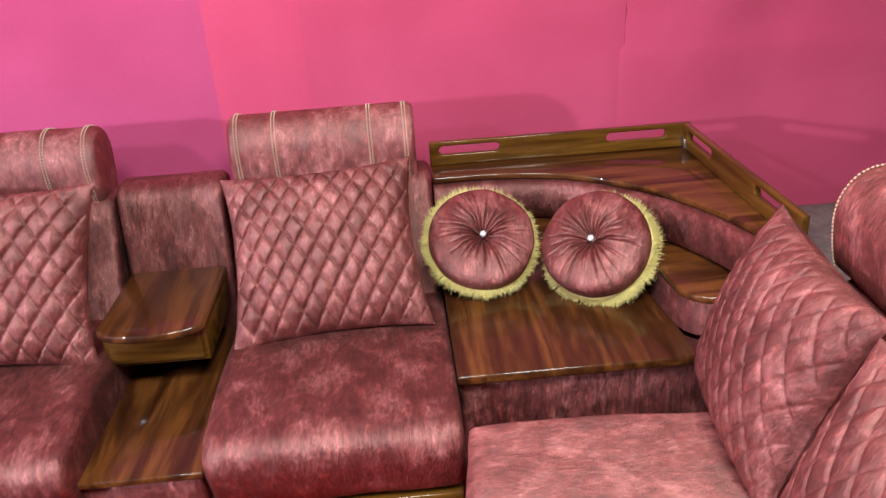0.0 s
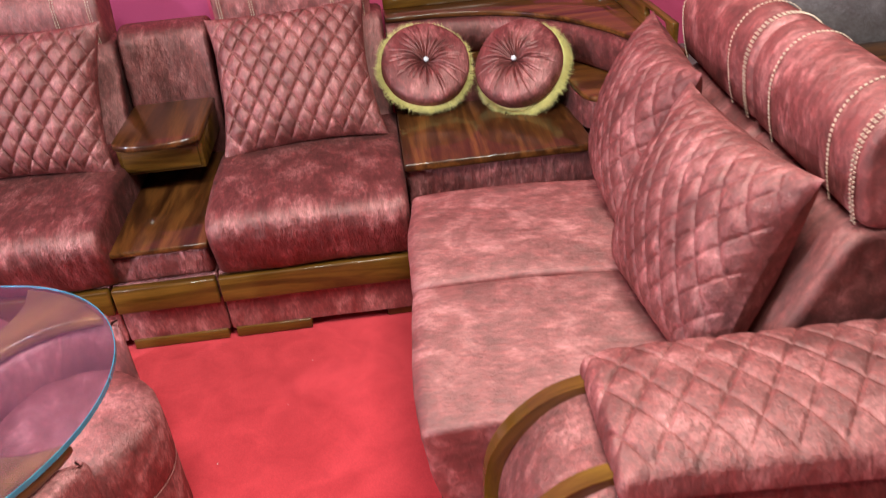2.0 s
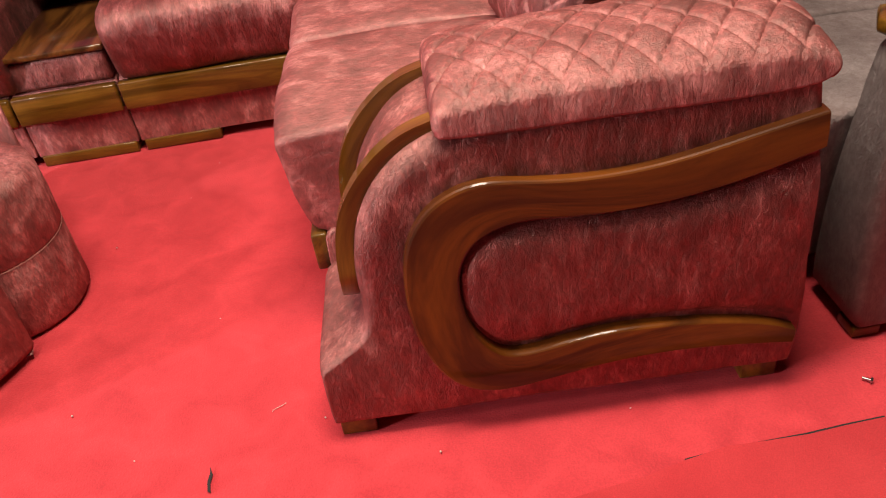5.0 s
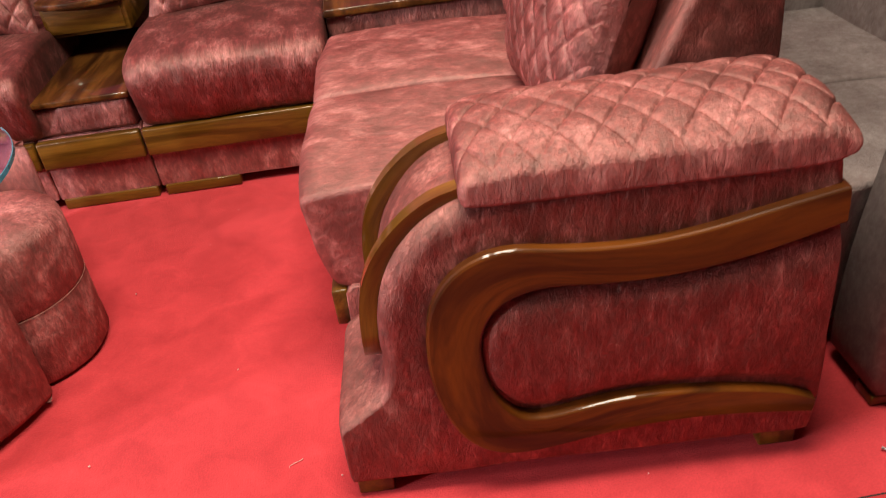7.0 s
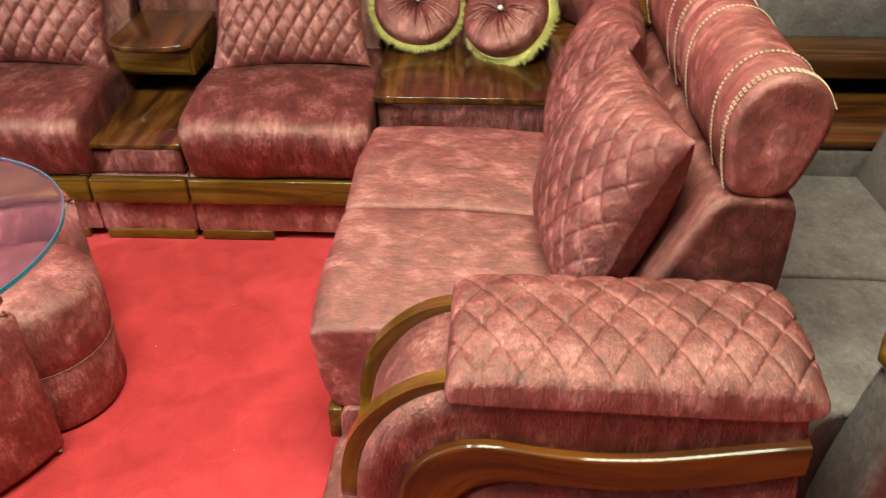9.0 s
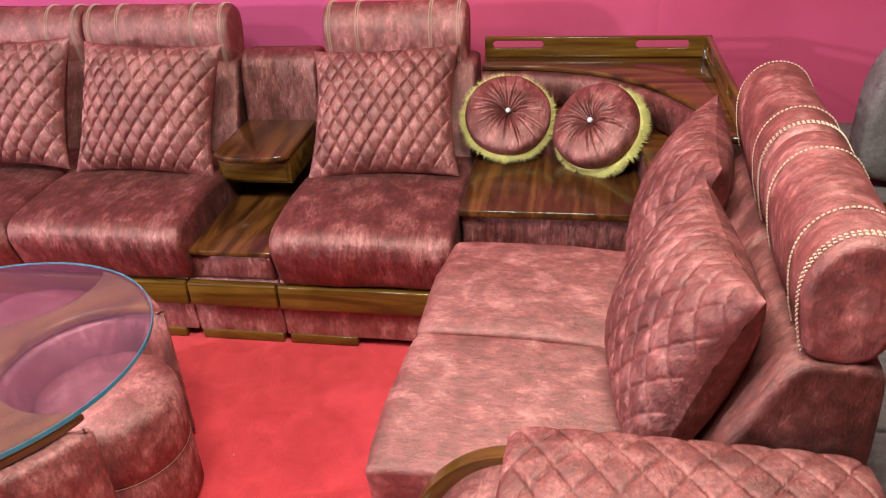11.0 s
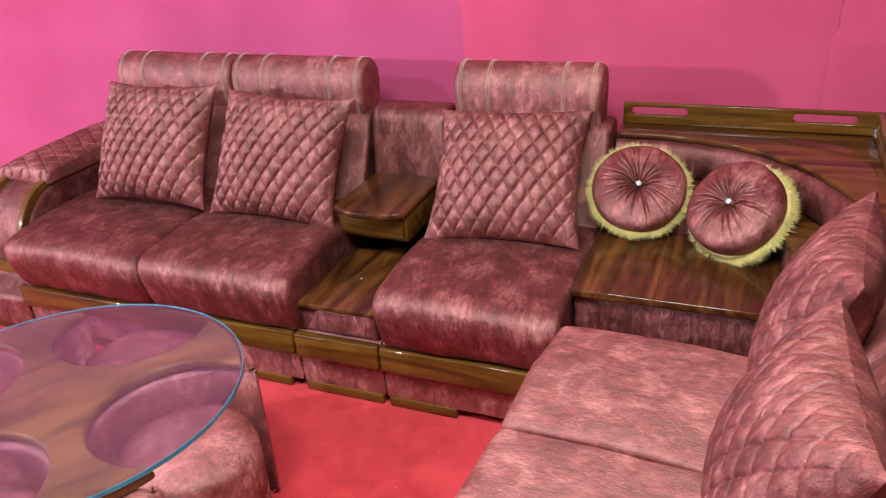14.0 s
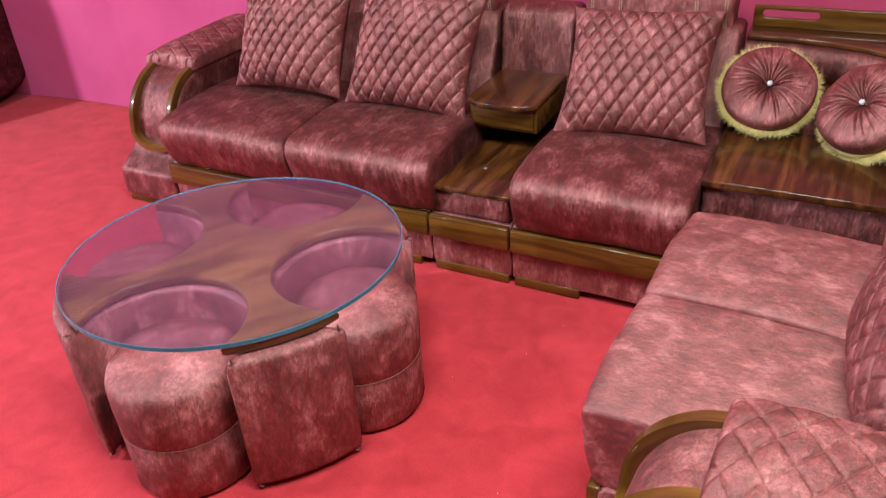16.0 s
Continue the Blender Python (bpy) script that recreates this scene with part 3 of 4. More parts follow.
# ---- console between the seats ----
console = thing("console_unit", "upholstered console with wooden drawer box and shelf between the sofa seats", "console", pose(0, 0, 0))
base(-0.898, -0.612, console, skid=(0.03, 0.97))
part("body", block(-0.895, -0.615, 0.008, 0.60, 0.225, 0.310, 0.012, 3), PLUSH, console)
part("shelf_top", block(-0.90, -0.61, -0.004, 0.62, 0.311, 0.329, 0.005), WOOD_Y, console, "varnished wooden shelf")
part("back_panel", bulk(chaikin([(0.60, 0.33), (0.60, 0.33), (0.61, 0.55), (0.635, 0.715), (0.665, 0.742), (0.72, 0.742), (0.775, 0.73), (0.785, 0.6), (0.785, 0.12), (0.60, 0.12)], 2),
                        -0.895, -0.618, 0.015, 0.02, 0.03, 0.004, 9.0), PLUSH, console)
box = part("drawer_box", block(-0.886, -0.640, 0.322, 0.64, 0.402, 0.492, 0.004), WOOD_TRIM, console, "projecting wooden drawer box")
lip = [(-0.89, 0.64), (-0.89, 0.318)] + [(-0.7625 - 0.1275 * math.cos(math.pi * k / 14), 0.318 - 0.052 * math.sin(math.pi * k / 14)) for k in range(1, 14)] + [(-0.635, 0.318), (-0.635, 0.64)]
part("drawer_top", slab(lip, 0.492, 0.513, 0.006), WOOD_Y, box, "bow-fronted varnished wooden top")
part("drawer_front", block(-0.874, -0.652, 0.316, 0.324, 0.412, 0.486, 0.003), WOOD_TRIM, box)

# ---- single seat ----
single = thing("single_seat", "rose-brown crushed velvet single sofa seat with stitched headrest", "sofa seat", pose(0, 0, 0))
base(-0.608, -0.066, single, skid=(0.02, 0.42))
part("foot", block(-0.16, -0.07, 0.02, 0.10, 0.0, 0.032, 0.003), WOOD_TRIM, single, "low wooden foot")
seat_cushion(-0.598, -0.062, single, PLUSH, seed=11.0)
backrest(-0.606, -0.070, single, PLUSH, seed=12.0)
headrest(-0.588, -0.104, single, PLUSH_TILT_UP, SEAMS, -0.02, 13.0, 0.0010)

# ---- corner unit ----
corner = thing("corner_unit", "upholstered corner unit with varnished wooden table, ledge and top shelf", "corner unit", pose(0, 0, 0))
part("body", bulk(chaikin([(0.105, 0.03), (0.105, 0.03), (0.105, 0.418), (0.105, 0.418), (0.80, 0.418), (0.80, 0.418), (0.80, 0.03), (0.80, 0.03)], 1), -0.058, 0.70, 0.012, 0.03, 0.04, 0.003, 21.0), PLUSH, corner)
part("table_board", block(-0.062, 0.468, 0.088, 0.56, 0.420, 0.444, 0.006, 3), WOOD_Y, corner, "varnished wooden table board")
ARC = resample(chaikin([(-0.062, 0.735), (0.06, 0.738), (0.17, 0.728), (0.30, 0.692), (0.41, 0.622), (0.51, 0.52), (0.59, 0.39), (0.645, 0.24), (0.665, 0.10)], 2, False), 0.02, False)


def along_arc(d):
    out = []
    for i, q in enumerate(ARC):
        t = (ARC[min(i + 1, len(ARC) - 1)] - ARC[max(i - 1, 0)]).normalized()
        out.append(q + Vector((t.y, -t.x)) * d)
    return out


EDGE = resample(chaikin([(-0.062, 0.50), (0.10, 0.50), (0.28, 0.50), (0.42, 0.47), (0.455, 0.38), (0.458, 0.27), (0.47, 0.20), (0.515, 0.165), (0.60, 0.155)], 2, False), 0.02, False)


def riser():
    bm = bmesh.new()
    rows = []
    for q in EDGE:
        rows.append([bm.verts.new((q.x, q.y, z)) for z in (0.440, 0.47, 0.50, 0.523)])
    for a, b in zip(rows, rows[1:]):
        for k in range(3):
            bm.faces.new((a[k], b[k], b[k + 1], a[k + 1]))
    ext = bmesh.ops.extrude_face_region(bm, geom=bm.faces[:])
    for g in ext["geom"]:
        if isinstance(g, bmesh.types.BMVert):
            g.co += Vector((0.012, 0.014, 0))
    return bm


part("riser", riser(), PLUSH, corner)
ledge_outline = [(q.x, q.y) for q in EDGE] + [(q.x, q.y) for q in reversed(along_arc(-0.03))]
part("ledge", slab(ledge_outline, 0.522, 0.540, 0.005), WOOD, corner, "curved varnished wooden ledge")


def curved_back():
    section = chaikin([(0.012, 0.538), (0.030, 0.55), (0.040, 0.59), (0.036, 0.63), (0.022, 0.652), (-0.01, 0.654), (-0.05, 0.650), (-0.05, 0.538)], 2)
    bm = bmesh.new()
    rings = []
    for i, q in enumerate(ARC):
        t = (ARC[min(i + 1, len(ARC) - 1)] - ARC[max(i - 1, 0)]).normalized()
        n = Vector((t.y, -t.x))
        wav = 0.002 * noise.noise(Vector((i * 0.35, 0, 0)))
        rings.append([bm.verts.new((*(q + n * (s.x + wav)), s.y)) for s in section])
    k = len(section)
    for a, b in zip(rings, rings[1:]):
        for i in range(k):
            bm.faces.new((a[i], a[(i + 1) % k], b[(i + 1) % k], b[i]))
    bm.faces.new(rings[0])
    bm.faces.new(list(reversed(rings[-1])))
    return bm


part("curved_backrest", curved_back(), PLUSH, corner)
part("rear_casing", slab([(q.x, q.y) for q in along_arc(-0.04)] + [(0.69, 0.09), (0.69, 0.80), (-0.06, 0.80)], 0.03, 0.652, 0.0), PLUSH, corner)
part("top_shelf", slab([(q.x, q.y) for q in along_arc(0.012)] + [(0.715, 0.09), (0.715, 0.845), (-0.068, 0.845)], 0.654, 0.672, 0.005), WOOD, corner, "varnished wooden top shelf with curved front")


def rail(length, slots, height=0.070, thick=0.018):
    """A low upright rail with long round-ended hand slots, built flat and then turned up."""
    holes = []
    for c, half in slots:
        r = 0.013
        loop = [(c - half + r * math.cos(a), 0.044 + r * math.sin(a)) for a in [math.pi / 2 + math.pi * k / 8 for k in range(9)]]
        loop += [(c + half + r * math.cos(a), 0.044 + r * math.sin(a)) for a in [-math.pi / 2 + math.pi * k / 8 for k in range(9)]]
        holes.append(loop)
    return slab([(0, 0), (length, 0), (length, height), (0, height)], 0, thick, 0.003, holes)


part("back_rail", rail(0.760, [(0.115, 0.075), (0.60, 0.075)]), WOOD_TRIM, corner, "wooden rail with two hand slots", m=pose(-0.062, 0.842, 0.672, 90, 0, 0))
part("side_rail", rail(0.70, [(0.12, 0.075), (0.56, 0.075)]), WOOD_TRIM, corner, "wooden rail with two hand slots", m=pose(0.694, 0.822, 0.672, 90, 0, -90))
part("corner_fitting", block(0.672, 0.694, 0.80, 0.823, 0.672, 0.70, 0.002), STEEL, corner, "small steel corner bracket")

# ---- two-seat sofa standing at right angles ----
RIGHT = pose(-0.02, -0.08, 0, 0, 0, -93)
love = thing("two_seat_sofa", "rose-brown crushed velvet two-seat sofa with quilted scrolled arm", "sofa", RIGHT)
base(-0.0, 0.825, love, skid=(0.05, 0.95))
seat_cushion(-0.04, 0.386, love, PLUSH_LIT_SEAT, 0.422, seed=31.0, nose=0.042, ends=0.012, square=True)
seat_cushion(0.392, 0.815, love, PLUSH_LIT_SEAT, 0.422, seed=32.0, nose=0.042, ends=0.012, square=True)
backrest(-0.02, 0.388, love, PLUSH, seed=33.0)
backrest(0.392, 0.79, love, PLUSH, seed=34.0)
headrest(-0.06, 0.362, love, PLUSH_LIT, [(0.05, 1), (0.75, 1), (0.945, 2)], 0.01, 35.0)
headrest(0.366, 0.785, love, PLUSH_LIT, [(0.22, 1), (0.76, 1), (0.945, 2)], 0.01, 36.0)
arm(0.825, love)


# ---- scatter cushions ----
def pillow(m, label, w=0.48, h=0.46, t=0.17, seed=0.0, puff=0.0180):
    ob = thing("cushion", label, "cushion", m, "quilted cushions on the sofas")
    n = 150
    for name, sgn in (("front_cover", 1), ("back_cover", -1)):
        bm = bmesh.new()
        k = n if sgn > 0 else 36
        grid = []
        for j in range(k + 1):
            row = []
            for i in range(k + 1):
                u, v = -1 + 2 * i / k, -1 + 2 * j / k
                pinch = 1 - 0.095 * (1 - v * v) * abs(u) ** 3
                pinch_v = 1 - 0.085 * (1 - u * u) * abs(v) ** 3
                x, y = w / 2 * u * pinch, h / 2 * v * pinch_v
                edge = max(0.0, (1 - u * u) * (1 - v * v))
                z = sgn * t / 2 * edge ** 0.5 if edge > 0 else 0.0
                z += 0.008 * noise.noise(Vector((x * 5 + seed, y * 5, seed))) * edge ** 0.3
                x += 0.006 * noise.noise(Vector((x * 3, y * 3, seed + 9)))
                if sgn > 0:
                    z += (diamonds(x / 0.051 + 0.25, y / 0.080, puff, 0.55, 0.15) - 0.6 * puff) * min(1.0, edge * 7)
                    crease = noise.noise(Vector((u * 9, v * 9, seed + 4)))
                    z += 0.003 * crease * (1 - edge)
                row.append(bm.verts.new((x, y, z)))
            grid.append(row)
        for j in range(k):
            for i in range(k):
                q = (grid[j][i], grid[j][i + 1], grid[j + 1][i + 1], grid[j + 1][i])
                bm.faces.new(q if sgn > 0 else tuple(reversed(q)))
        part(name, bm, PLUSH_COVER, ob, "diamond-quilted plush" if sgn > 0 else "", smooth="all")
    return ob


def leaning(x, y, z, lean, turn=0.0, roll=0.0, frame_=None):
    """A cushion's pose: its middle, and how far it leans back from upright."""
    m = Matrix.Translation((x, y, z)) @ Matrix.Rotation(radians(turn), 4, "Z") @ Matrix.Rotation(radians(90 - lean), 4, "X") @ Matrix.Rotation(radians(roll), 4, "Z")
    return frame_ @ m if frame_ is not None else m


BACK_TEXT = "rose-brown diamond-quilted square cushion leaning on the sofa back"
pillow(leaning(-1.655, 0.40, 0.640, 28, -2, 1), BACK_TEXT, 0.50, 0.44, seed=1.0)
pillow(leaning(-1.135, 0.405, 0.622, 29, -1, -1), BACK_TEXT, 0.50, 0.44, seed=2.0)
pillow(leaning(-0.352, 0.470, 0.597, 42, 2, 2.2), BACK_TEXT, 0.49, 0.45, seed=3.0)
SIDE_TEXT = "rose-brown quilted square cushion leaning on the side sofa back"
pillow(leaning(0.040, 0.530, 0.603, 20, -4, 0, RIGHT), SIDE_TEXT, 0.465, 0.41, 0.19, 4.0, puff=0.0085)
pillow(leaning(0.545, 0.503, 0.606, 21, 6, 1, RIGHT), SIDE_TEXT, 0.465, 0.41, 0.21, 5.0, puff=0.0085)


def round_cushion(m, label, r=0.136, t=0.108, seed=0.0, behind=0.018):
    ob = thing("round_cushion", label, "cushion", m, "round fringed cushions")
    bm = bmesh.new()
    rings, spokes = 34, 300
    rng = random.Random(int(seed * 10) + 3)
    pleats = [(2 * math.pi * (k + rng.uniform(-0.35, 0.35)) / 28, rng.uniform(0.55, 1.0), rng.uniform(0.007, 0.015)) for k in range(30)]
    profile = []
    for i in range(rings + 1):
        s = i / rings
        a = s * math.pi
        dip = 0.30 * math.exp(-(math.sin(a) / 0.16) ** 2) if s < 0.5 else 0.0
        profile.append((r * max(0.02, math.sin(a)) ** 0.75, t * (0.58 * (1 if a < math.pi / 2 else -1) * abs(math.cos(a)) ** 0.7 - dip)))
    loops = []
    for i, (rr, zz) in enumerate(profile):
        loop = []
        for k in range(spokes):
            a = 2 * math.pi * k / spokes
            z = zz
            for at, reach, depth in pleats:
                turn = (a - at + math.pi) % (2 * math.pi) - math.pi
                if abs(turn) < 0.2 and i / rings < 0.45:
                    z -= depth * (1.25 * math.exp(-(turn * max(rr, 0.02) / 0.0026) ** 2) - 0.35 * math.exp(-(turn * max(rr, 0.02) / 0.006) ** 2)) * max(0.0, 1 - rr / (r * reach)) ** 0.6 * min(1, rr / (0.06 * r))
            lump = 0.004 * noise.noise(Vector((math.cos(a) * 2, math.sin(a) * 2, seed + i * 0.1)))
            loop.append(bm.verts.new(((rr + lump * 0.6) * math.cos(a), (rr + lump * 0.6) * math.sin(a), z + lump)))
        loops.append(loop)
    for a, b in zip(loops, loops[1:]):
        for k in range(spokes):
            bm.faces.new((a[k], a[(k + 1) % spokes], b[(k + 1) % spokes], b[k]))
    bm.faces.new(list(reversed(loops[0])))
    bm.faces.new(loops[-1])
    part("cover", bm, PLUSH, ob, "pleated plush gathered to the middle")
    bm = bmesh.new()
    bmesh.ops.create_icosphere(bm, subdivisions=1, radius=0.0092, matrix=pose(0, 0, t * 0.31 + 0.007))
    part("button", bm, CRYSTAL, ob, "sparkling crystal button", smooth=False)
    bm = bmesh.new()
    for k in range(2900):
        a = rng.uniform(0, 2 * math.pi)
        z = -behind + rng.uniform(-0.008, 0.008) + 0.004 * math.sin(a * 3 + seed)
        length = rng.uniform(0.012, 0.026) + 0.009 * rng.random() ** 3 + 0.002 * math.sin(a * 9 + seed * 5)
        w = rng.uniform(0.0008, 0.0017)
        turn = a + rng.uniform(-0.55, 0.55)
        tip = Vector((math.cos(turn) * length, math.sin(turn) * length, rng.uniform(-0.016, 0.012)))
        root = Vector((r * 0.985 * math.cos(a), r * 0.985 * math.sin(a), z))
        side = Vector((-math.sin(a), math.cos(a), 0)) * w
        up = Vector((0, 0, w))
        vs = [bm.verts.new(root + side), bm.verts.new(root - side), bm.verts.new(root + up), bm.verts.new(root + tip)]
        bm.faces.new((vs[0], vs[1], vs[3]))
        bm.faces.new((vs[1], vs[2], vs[3]))
        bm.faces.new((vs[2], vs[0], vs[3]))
    tagged(part("fringe", bm, FRINGE, ob, "yellow-gold brush fringe", smooth=False), kind="stuff")
    ring = [Vector(((r * 0.955) * math.cos(2 * math.pi * k / 72), (r * 0.955) * math.sin(2 * math.pi * k / 72), -behind)) for k in range(72)]
    part("braid", sweep(ring, 0.016, 0.010, (0, 0, 1), closed=True), FRINGE, ob, "yellow-gold braid")
    return ob


ROUND_TEXT = "round pleated rose-brown cushion with yellow-gold fringe on the wooden corner table"
round_cushion(leaning(0.044, 0.510, 0.572, 46, 6), ROUND_TEXT, seed=1.0, behind=0.012)
round_cushion(leaning(0.320, 0.420, 0.576, 43, -38), ROUND_TEXT, seed=2.0, behind=0.040)

# ---- round coffee table with four stools ----
TABLE = pose(-1.095, -0.695, 0, 0, 0, 53)


def oval(q):
    """The table is a little longer one way than the other."""
    a = radians(-15)
    u, v = q[0] * math.cos(a) + q[1] * math.sin(a), -q[0] * math.sin(a) + q[1] * math.cos(a)
    u, v = u * 1.035, v * 0.965
    return (u * math.cos(a) - v * math.sin(a), u * math.sin(a) + v * math.cos(a))


def coffee_table():
    table = thing("coffee_table", "round glass-topped coffee table with cross-shaped wooden top and velvet legs", "table", TABLE)
    R, bay, far = 0.420, 0.193, 0.3243
    # plan of the cross: four arms between four round bays
    outline = []
    half = math.acos((R * R + far * far - bay * bay) / (2 * R * far))
    for k in range(4):
        a0 = math.pi / 2 * k + math.pi / 4
        start = a0 - math.pi / 2 + half
        for j in range(9):
            a = start + (math.pi / 2 - 2 * half) * j / 8
            outline.append(Vector((R * math.cos(a), R * math.sin(a))))
        c = Vector((far * math.cos(a0), far * math.sin(a0)))
        rim = outline[-1] - c
        b0 = (math.atan2(rim.y, rim.x) - a0) % (2 * math.pi)
        for j in range(1, 32):
            b = a0 + b0 + (2 * math.pi - 2 * b0) * j / 32
            outline.append(c + Vector((math.cos(b), math.sin(b))) * bay)
    plan = [oval(q) for q in outline]
    part("cross_leg", slab([oval(q * 1.065) for q in chaikin(resample(outline, 0.022), 3)], 0.012, 0.398, 0.018), PLUSH_TILT_UP, table, "cross-shaped velvet pedestal")
    part("wood_top", slab(plan, 0.400, 0.427, 0.008), WOOD_TABLE, table, "cross-shaped varnished wooden top")
    glass = bmesh.new()
    bmesh.ops.create_cone(glass, segments=96, radius1=0.422, radius2=0.422, depth=0.010, cap_ends=True, matrix=pose(0, 0, 0.4330))
    for v in glass.verts:
        v.co.x, v.co.y = oval(v.co)
    pane = part("glass_top", glass, GLASS, table, "round clear glass pane with blue-green edge")
    pane.visible_shadow = False
    ring = [Vector((*oval((0.4225 * math.cos(2 * math.pi * k / 96), 0.4225 * math.sin(2 * math.pi * k / 96))), 0.4325)) for k in range(96)]
    part("glass_edge", sweep(ring, 0.0105, 0.0022, (0, 0, 1), closed=True), GLASS_EDGE, pane, "polished blue-green glass rim")
    return far


FAR = coffee_table()


def stool(m, seed):
    ob = thing("stool", "round rose-brown velvet stool tucked under the coffee table", "stool", m, "stools round the coffee table")
    bm = bmesh.new()
    r, h, n = 0.158, 0.335, 56
    profile = [(0.0, 0.004), (r - 0.006, 0.004), (r, 0.012), (r, 0.10), (r, 0.165), (r - 0.0025, 0.170), (r, 0.175), (r + 0.002, 0.24), (r, h - 0.035), (r - 0.008, h - 0.014), (r - 0.03, h - 0.002), (r - 0.05, h + 0.003), (r - 0.07, h + 0.006), (r - 0.09, h + 0.008), (r - 0.11, h + 0.010), (0.03, h + 0.012)]
    loops = []
    for rr, z in profile:
        loops.append([bm.verts.new(((rr + 0.003 * noise.noise(Vector((math.cos(2 * math.pi * k / n) * 2, math.sin(2 * math.pi * k / n) * 2, z * 9 + seed)))) * math.cos(2 * math.pi * k / n),
                                    rr * math.sin(2 * math.pi * k / n), z + (0.006 * noise.noise(Vector((rr * 14 * math.cos(2 * math.pi * k / n), rr * 14 * math.sin(2 * math.pi * k / n), seed))) + 0.003 * noise.noise(Vector((rr * 40, k * 0.3, seed)))) * (z > 0.3))) for k in range(n)])
    for a, b in zip(loops, loops[1:]):
        for k in range(n):
            bm.faces.new((a[k], a[(k + 1) % n], b[(k + 1) % n], b[k]))
    bm.faces.new(loops[-1])
    bmesh.ops.remove_doubles(bm, verts=loops[0], dist=0.001)
    part("cover", bm, PLUSH_TILT_UP, ob)
    ring = [Vector(((r + 0.0004) * math.cos(2 * math.pi * k / n), (r + 0.0004) * math.sin(2 * math.pi * k / n), 0.170)) for k in range(n)]
    part("piping", sweep(ring, 0.0010, 0.0010, (0, 0, 1), closed=True), SEAM, ob, "thin stitched seam line")
    return ob


for k in range(4):
    a = math.pi / 2 * k + math.pi / 4
    stool(TABLE @ pose(*oval((0.318 * math.cos(a), 0.318 * math.sin(a))), 0, 0, 0, 37 * k), k * 3.0)


# ---- grey sofa set behind ----
def grey_set():
    g = thing("grey_sofa", "grey-mauve plush sofa with wooden arm cap behind the red sofa", "sofa", pose(0, 0, 0))
    for y0, y1 in ((-1.02, -0.628), (-0.622, -0.17)):
        part("seat_cushion", bulk(chaikin([(0.80, 0.06), (0.80, 0.06), (0.79, 0.30), (0.81, 0.36), (0.90, 0.365), (1.26, 0.355), (1.26, 0.355), (1.26, 0.06), (1.26, 0.06)], 2), -y1, -y0, 0.015, 0.03, 0.05, 0.004,
                                  place=lambda x, y, z: (y, -x, z)), GREY_PLUSH, g)
    part("backrest", bulk(chaikin([(1.20, 0.05), (1.21, 0.36), (1.27, 0.60), (1.32, 0.66), (1.42, 0.66), (1.45, 0.60), (1.46, 0.05)], 2), 0.17, 1.02, 0.02, 0.03, 0.06, 0.004, place=lambda x, y, z: (y, -x, z)), GREY_PLUSH, g)
    part("arm", bulk(chaikin([(0.845, 0.02), (0.82, 0.02), (0.825, 0.25), (0.85, 0.49), (0.88, 0.505), (0.88, 0.505), (1.46, 0.505), (1.46, 0.505), (1.46, 0.02)], 1), 1.03, 1.19, 0.02, 0.03, 0.05, 0.003,
                     place=lambda x, y, z: (y, -x + 0.05 * (z / 0.5) * (x > 1.1), z)), GREY_PLUSH, g)
    part("arm_cap", slab([(0.84, -1.05), (0.86, -1.145), (1.46, -1.16), (1.46, -1.02), (0.87, -1.0)], 0.506, 0.53, 0.006), WOOD_TRIM, g, "varnished wooden arm cap")
    part("foot", block(0.83, 0.88, -1.18, -1.13, 0.0, 0.022, 0.003), WOOD_TRIM, g)
    c = thing("grey_corner_unit", "grey-mauve plush corner unit with wooden shelves beside the grey sofa", "corner unit", pose(0, 0, 0))
    part("body", block(0.84, 1.9, -0.16, 0.44, 0.03, 0.43, 0.02, 3), GREY_PLUSH, c)
    part("shelf", block(0.835, 1.9, -0.165, 0.20, 0.431, 0.452, 0.005), WOOD, c, "varnished wooden shelf")
    part("foot", block(0.86, 1.0, -0.1, 0.0, 0.0, 0.032, 0.003), WOOD_TRIM, c)
    part("drawer_box", block(1.13, 1.75, 0.10, 0.30, 0.51, 0.565, 0.006), WOOD, c, "varnished wooden drawer box")
    outline = resample(chaikin([(1.05, 0.43), (1.05, 0.60), (1.055, 0.74), (1.10, 0.84), (1.19, 0.89), (1.35, 0.90), (1.8, 0.89), (1.9, 0.84), (1.9, 0.43)], 2), 0.03)
    bm = slab([(q.x, q.y) for q in outline], 0, 0.13, 0.02)
    part("rounded_back", bm, GREY_PLUSH, c, m=pose(0, 0.44, 0, 90, 0, 0))
    s = thing("grey_bench", "low grey-mauve plush bench against the pink wall", "bench", pose(0, 0, 0))
    part("body", bulk(chaikin([(0.48, 0.0), (0.48, 0.0), (0.47, 0.38), (0.52, 0.42), (0.90, 0.42), (0.95, 0.40), (0.95, 0.0), (0.95, 0.0)], 2), 0.80, 2.3, 0.03, 0.03, 0.08, 0.004), GREY_PLUSH, s)


grey_set()


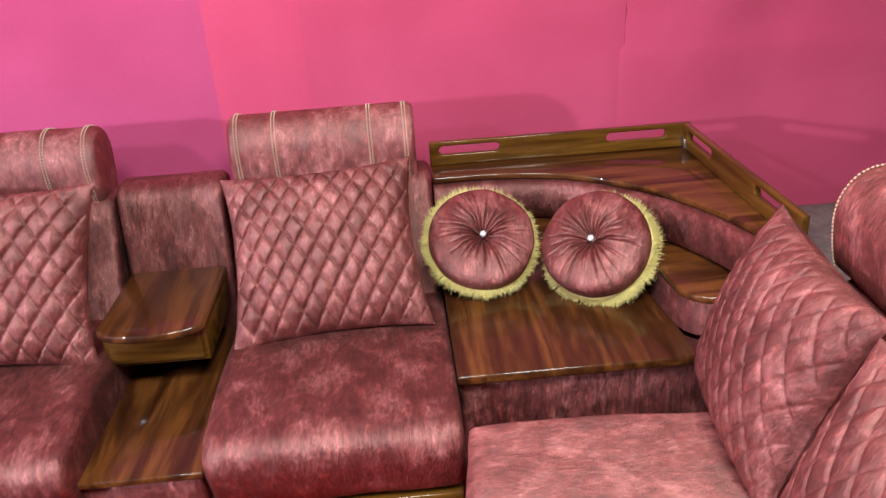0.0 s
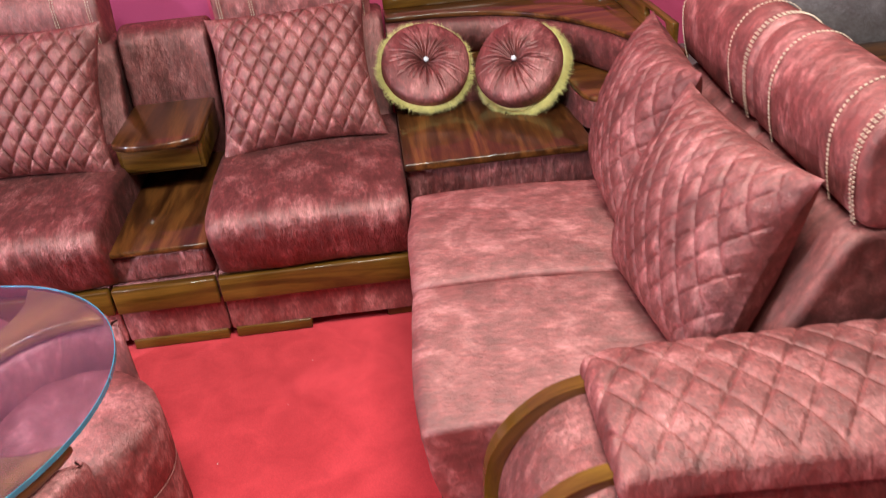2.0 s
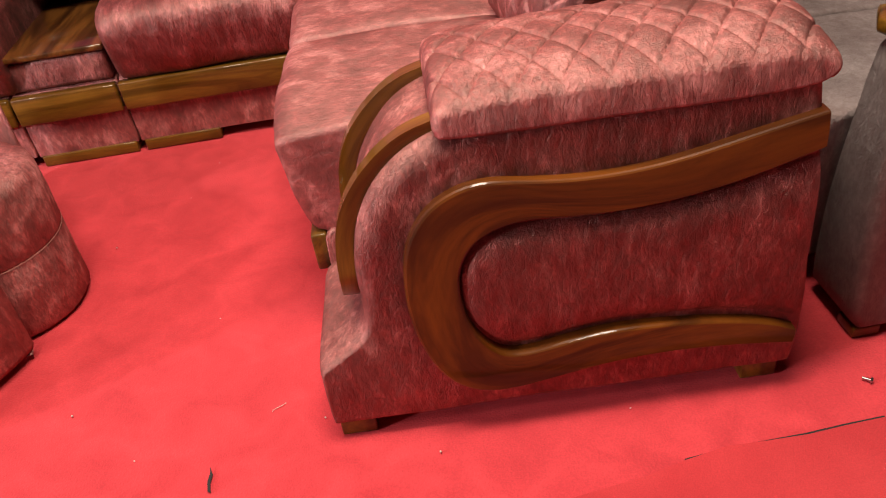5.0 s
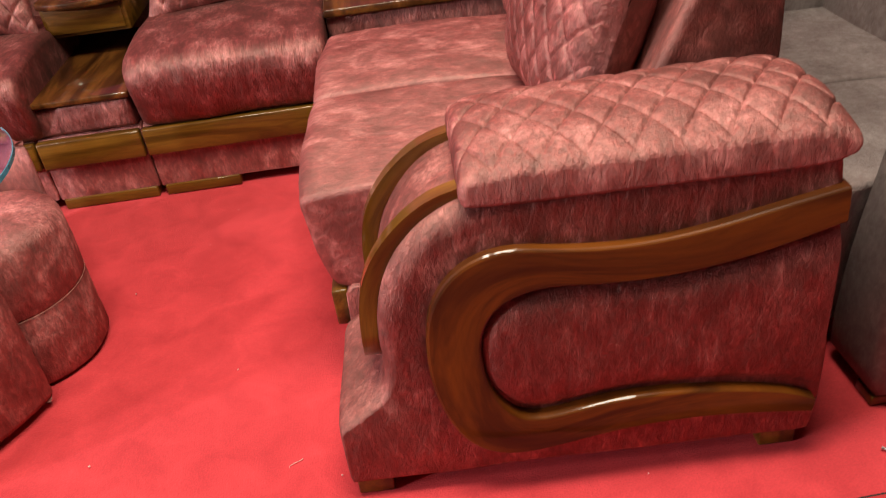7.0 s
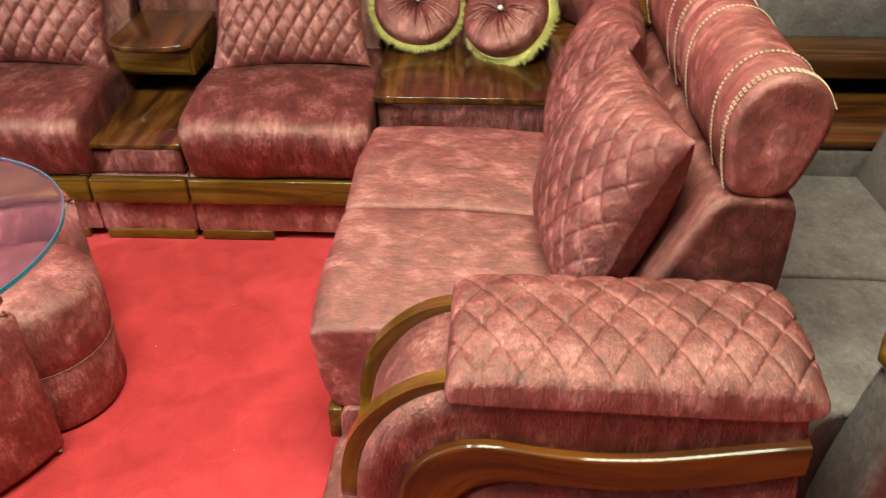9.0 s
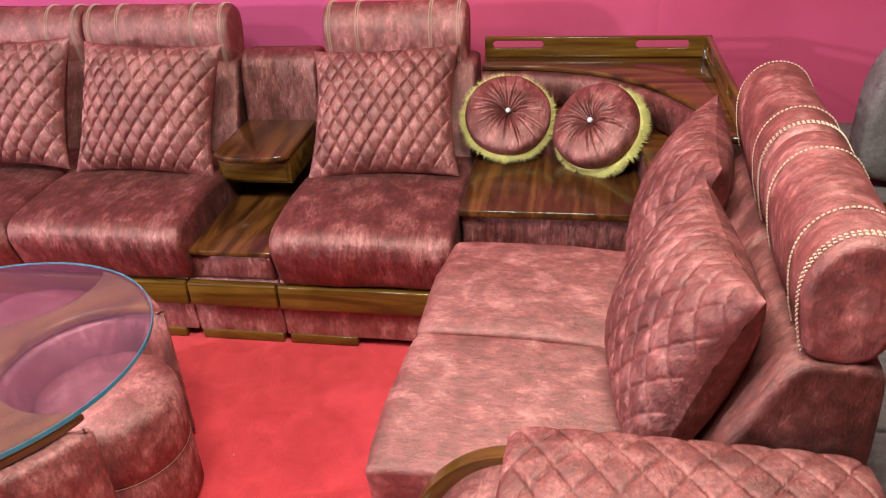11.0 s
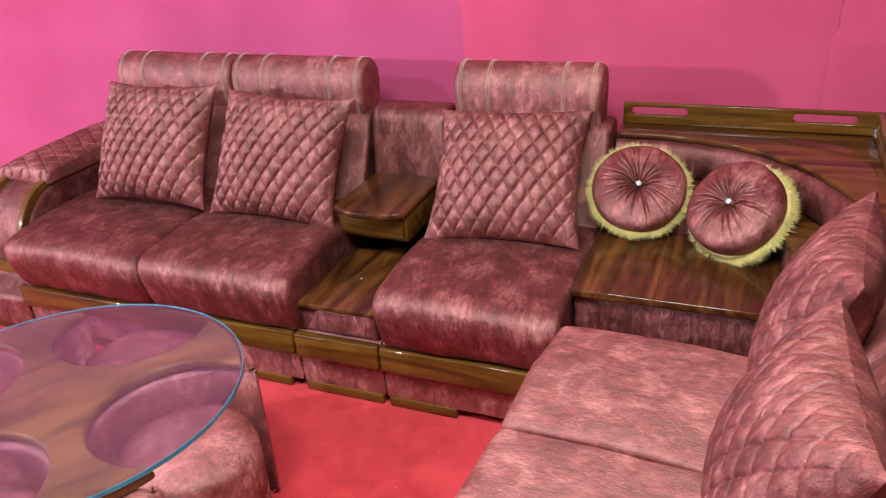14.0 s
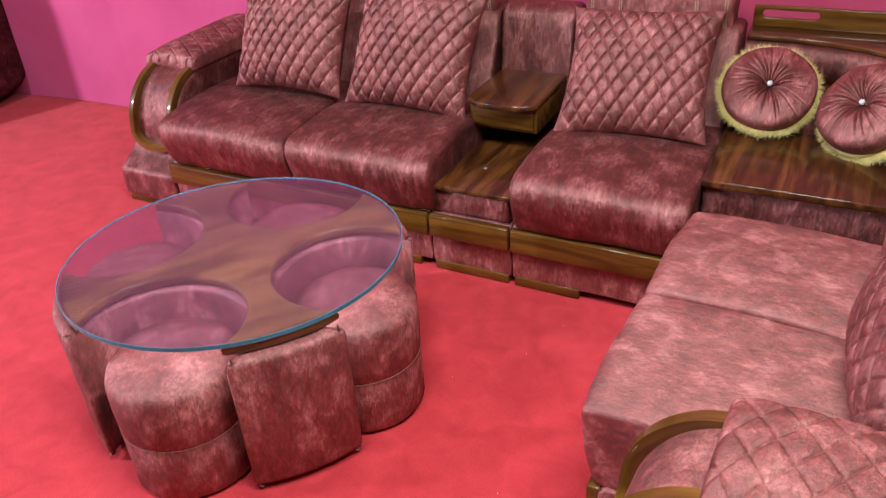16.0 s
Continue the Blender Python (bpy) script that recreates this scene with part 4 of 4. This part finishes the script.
# ---- dark sofa at the far end of the wall ----
def dark_sofa():
    d = thing("dark_sofa", "dark maroon plush sofa end standing by the pink wall", "sofa", pose(0, 0, 0))
    part("arm", bulk(chaikin([(-0.12, 0.02), (-0.12, 0.02), (-0.14, 0.30), (-0.10, 0.60), (-0.12, 0.85), (0.0, 0.95), (0.4, 0.97), (0.80, 0.95), (0.82, 0.3), (0.82, 0.02)], 2), -4.25, -3.88, 0.05, 0.03, 0.05, 0.006), DARK_PLUSH, d)
    part("backrest", bulk(chaikin([(0.55, 0.1), (0.58, 0.5), (0.62, 0.9), (0.72, 0.95), (0.82, 0.9), (0.84, 0.1)], 2), -5.1, -3.90, 0.04, 0.03, 0.08, 0.006), DARK_PLUSH, d)
    part("seat", bulk(chaikin([(-0.1, 0.03), (-0.12, 0.38), (0.0, 0.45), (0.6, 0.44), (0.6, 0.03)], 2), -5.1, -4.28, 0.03, 0.03, 0.08, 0.006), DARK_PLUSH, d)


dark_sofa()


# ---- second carpet length and small litter on the floor ----
def carpet_piece():
    edge = [(-1.6 + 5.6 * k / 90, -1.395 - 0.02 * math.sin(k * 0.31) - 0.012 * noise.noise(Vector((k * 0.35, 2, 0)))) for k in range(91)]
    bm = slab([(x, y - 0.085) for x, y in edge] + [(4.0, -5.1), (-1.6, -5.1)], 0.003, 0.015, 0.0)
    carpet = tagged(part("carpet", bm, CARPET_WORN), "overlapping length of worn red felt carpet with curling edge", "carpet", kind="structure")
    bm = bmesh.new()
    rows = []
    for x, y in edge:
        curl = 0.024 * max(0.0, min(1.0, (x - 0.40) / 0.12)) * max(0.0, min(1.0, (1.15 - x) / 0.2)) + 0.003 * noise.noise(Vector((x * 5, 1, 0)))
        rows.append([bm.verts.new((x, y - 0.09 * f, 0.0145 + max(0.0, curl) * (1 - f) ** 2 - 0.010 * (f == 0))) for f in (0, 0.02, 0.15, 0.35, 0.6, 1.0)])
    for a, b in zip(rows, rows[1:]):
        for k in range(5):
            bm.faces.new((a[k], a[k + 1], b[k + 1], b[k]))
    part("edge", bm, CARPET_WORN, carpet, "curled carpet edge")
    # Thin black bar draws the dark line along the curled edge.
    roll = [Vector((x, y + 0.002, 0.013 + 0.018 * min(1.0, (x - 0.40) / 0.2))) for x, y in edge if 0.42 < x < 0.80]
    part("edge_line", sweep(roll, 0.005, 0.005, (0, 0, 1)), BLACK, carpet, "dark line along the curled carpet edge")


carpet_piece()


def screw(x, y, a):
    bm = bmesh.new()
    bmesh.ops.create_cone(bm, segments=10, radius1=0.0035, radius2=0.0035, depth=0.02, cap_ends=True, matrix=pose(0, 0, 0.006, 90, 0, a))
    bmesh.ops.create_cone(bm, segments=10, radius1=0.008, radius2=0.006, depth=0.005, cap_ends=True, matrix=pose(0.011 * math.sin(radians(a)), -0.011 * math.cos(radians(a)), 0.007, 90, 0, a))
    ob = part("screw", bm, STEEL)
    ob.matrix_basis = pose(x, y, 0.001) @ Matrix.Scale(0.7, 4)
    tagged(ob, "small loose steel screw lying on the red carpet", "screw")


screw(0.80, -1.276, 50)


def thread():
    path = [Vector((-0.178 + 0.012 * math.sin(k * 0.5), -1.098 + 0.0024 * k, 0.0025)) for k in range(-4, 4)]
    tagged(part("thread", sweep(path, 0.0008, 0.0008, (0, 0, 1)), LINT), "short pale thread lying on the red carpet", "thread")


thread()


def litter():
    rng = random.Random(8)
    bm = bmesh.new()
    for _ in range(26):
        x, y = rng.uniform(-0.75, 0.9), rng.uniform(-1.35, -0.1)
        r = rng.uniform(0.001, 0.0022)
        bmesh.ops.create_icosphere(bm, subdivisions=1, radius=r, matrix=pose(x, y, 0.002))
    tagged(part("lint", bm, LINT), "tiny pale lint specks on the red carpet", "lint", kind="stuff")


litter()
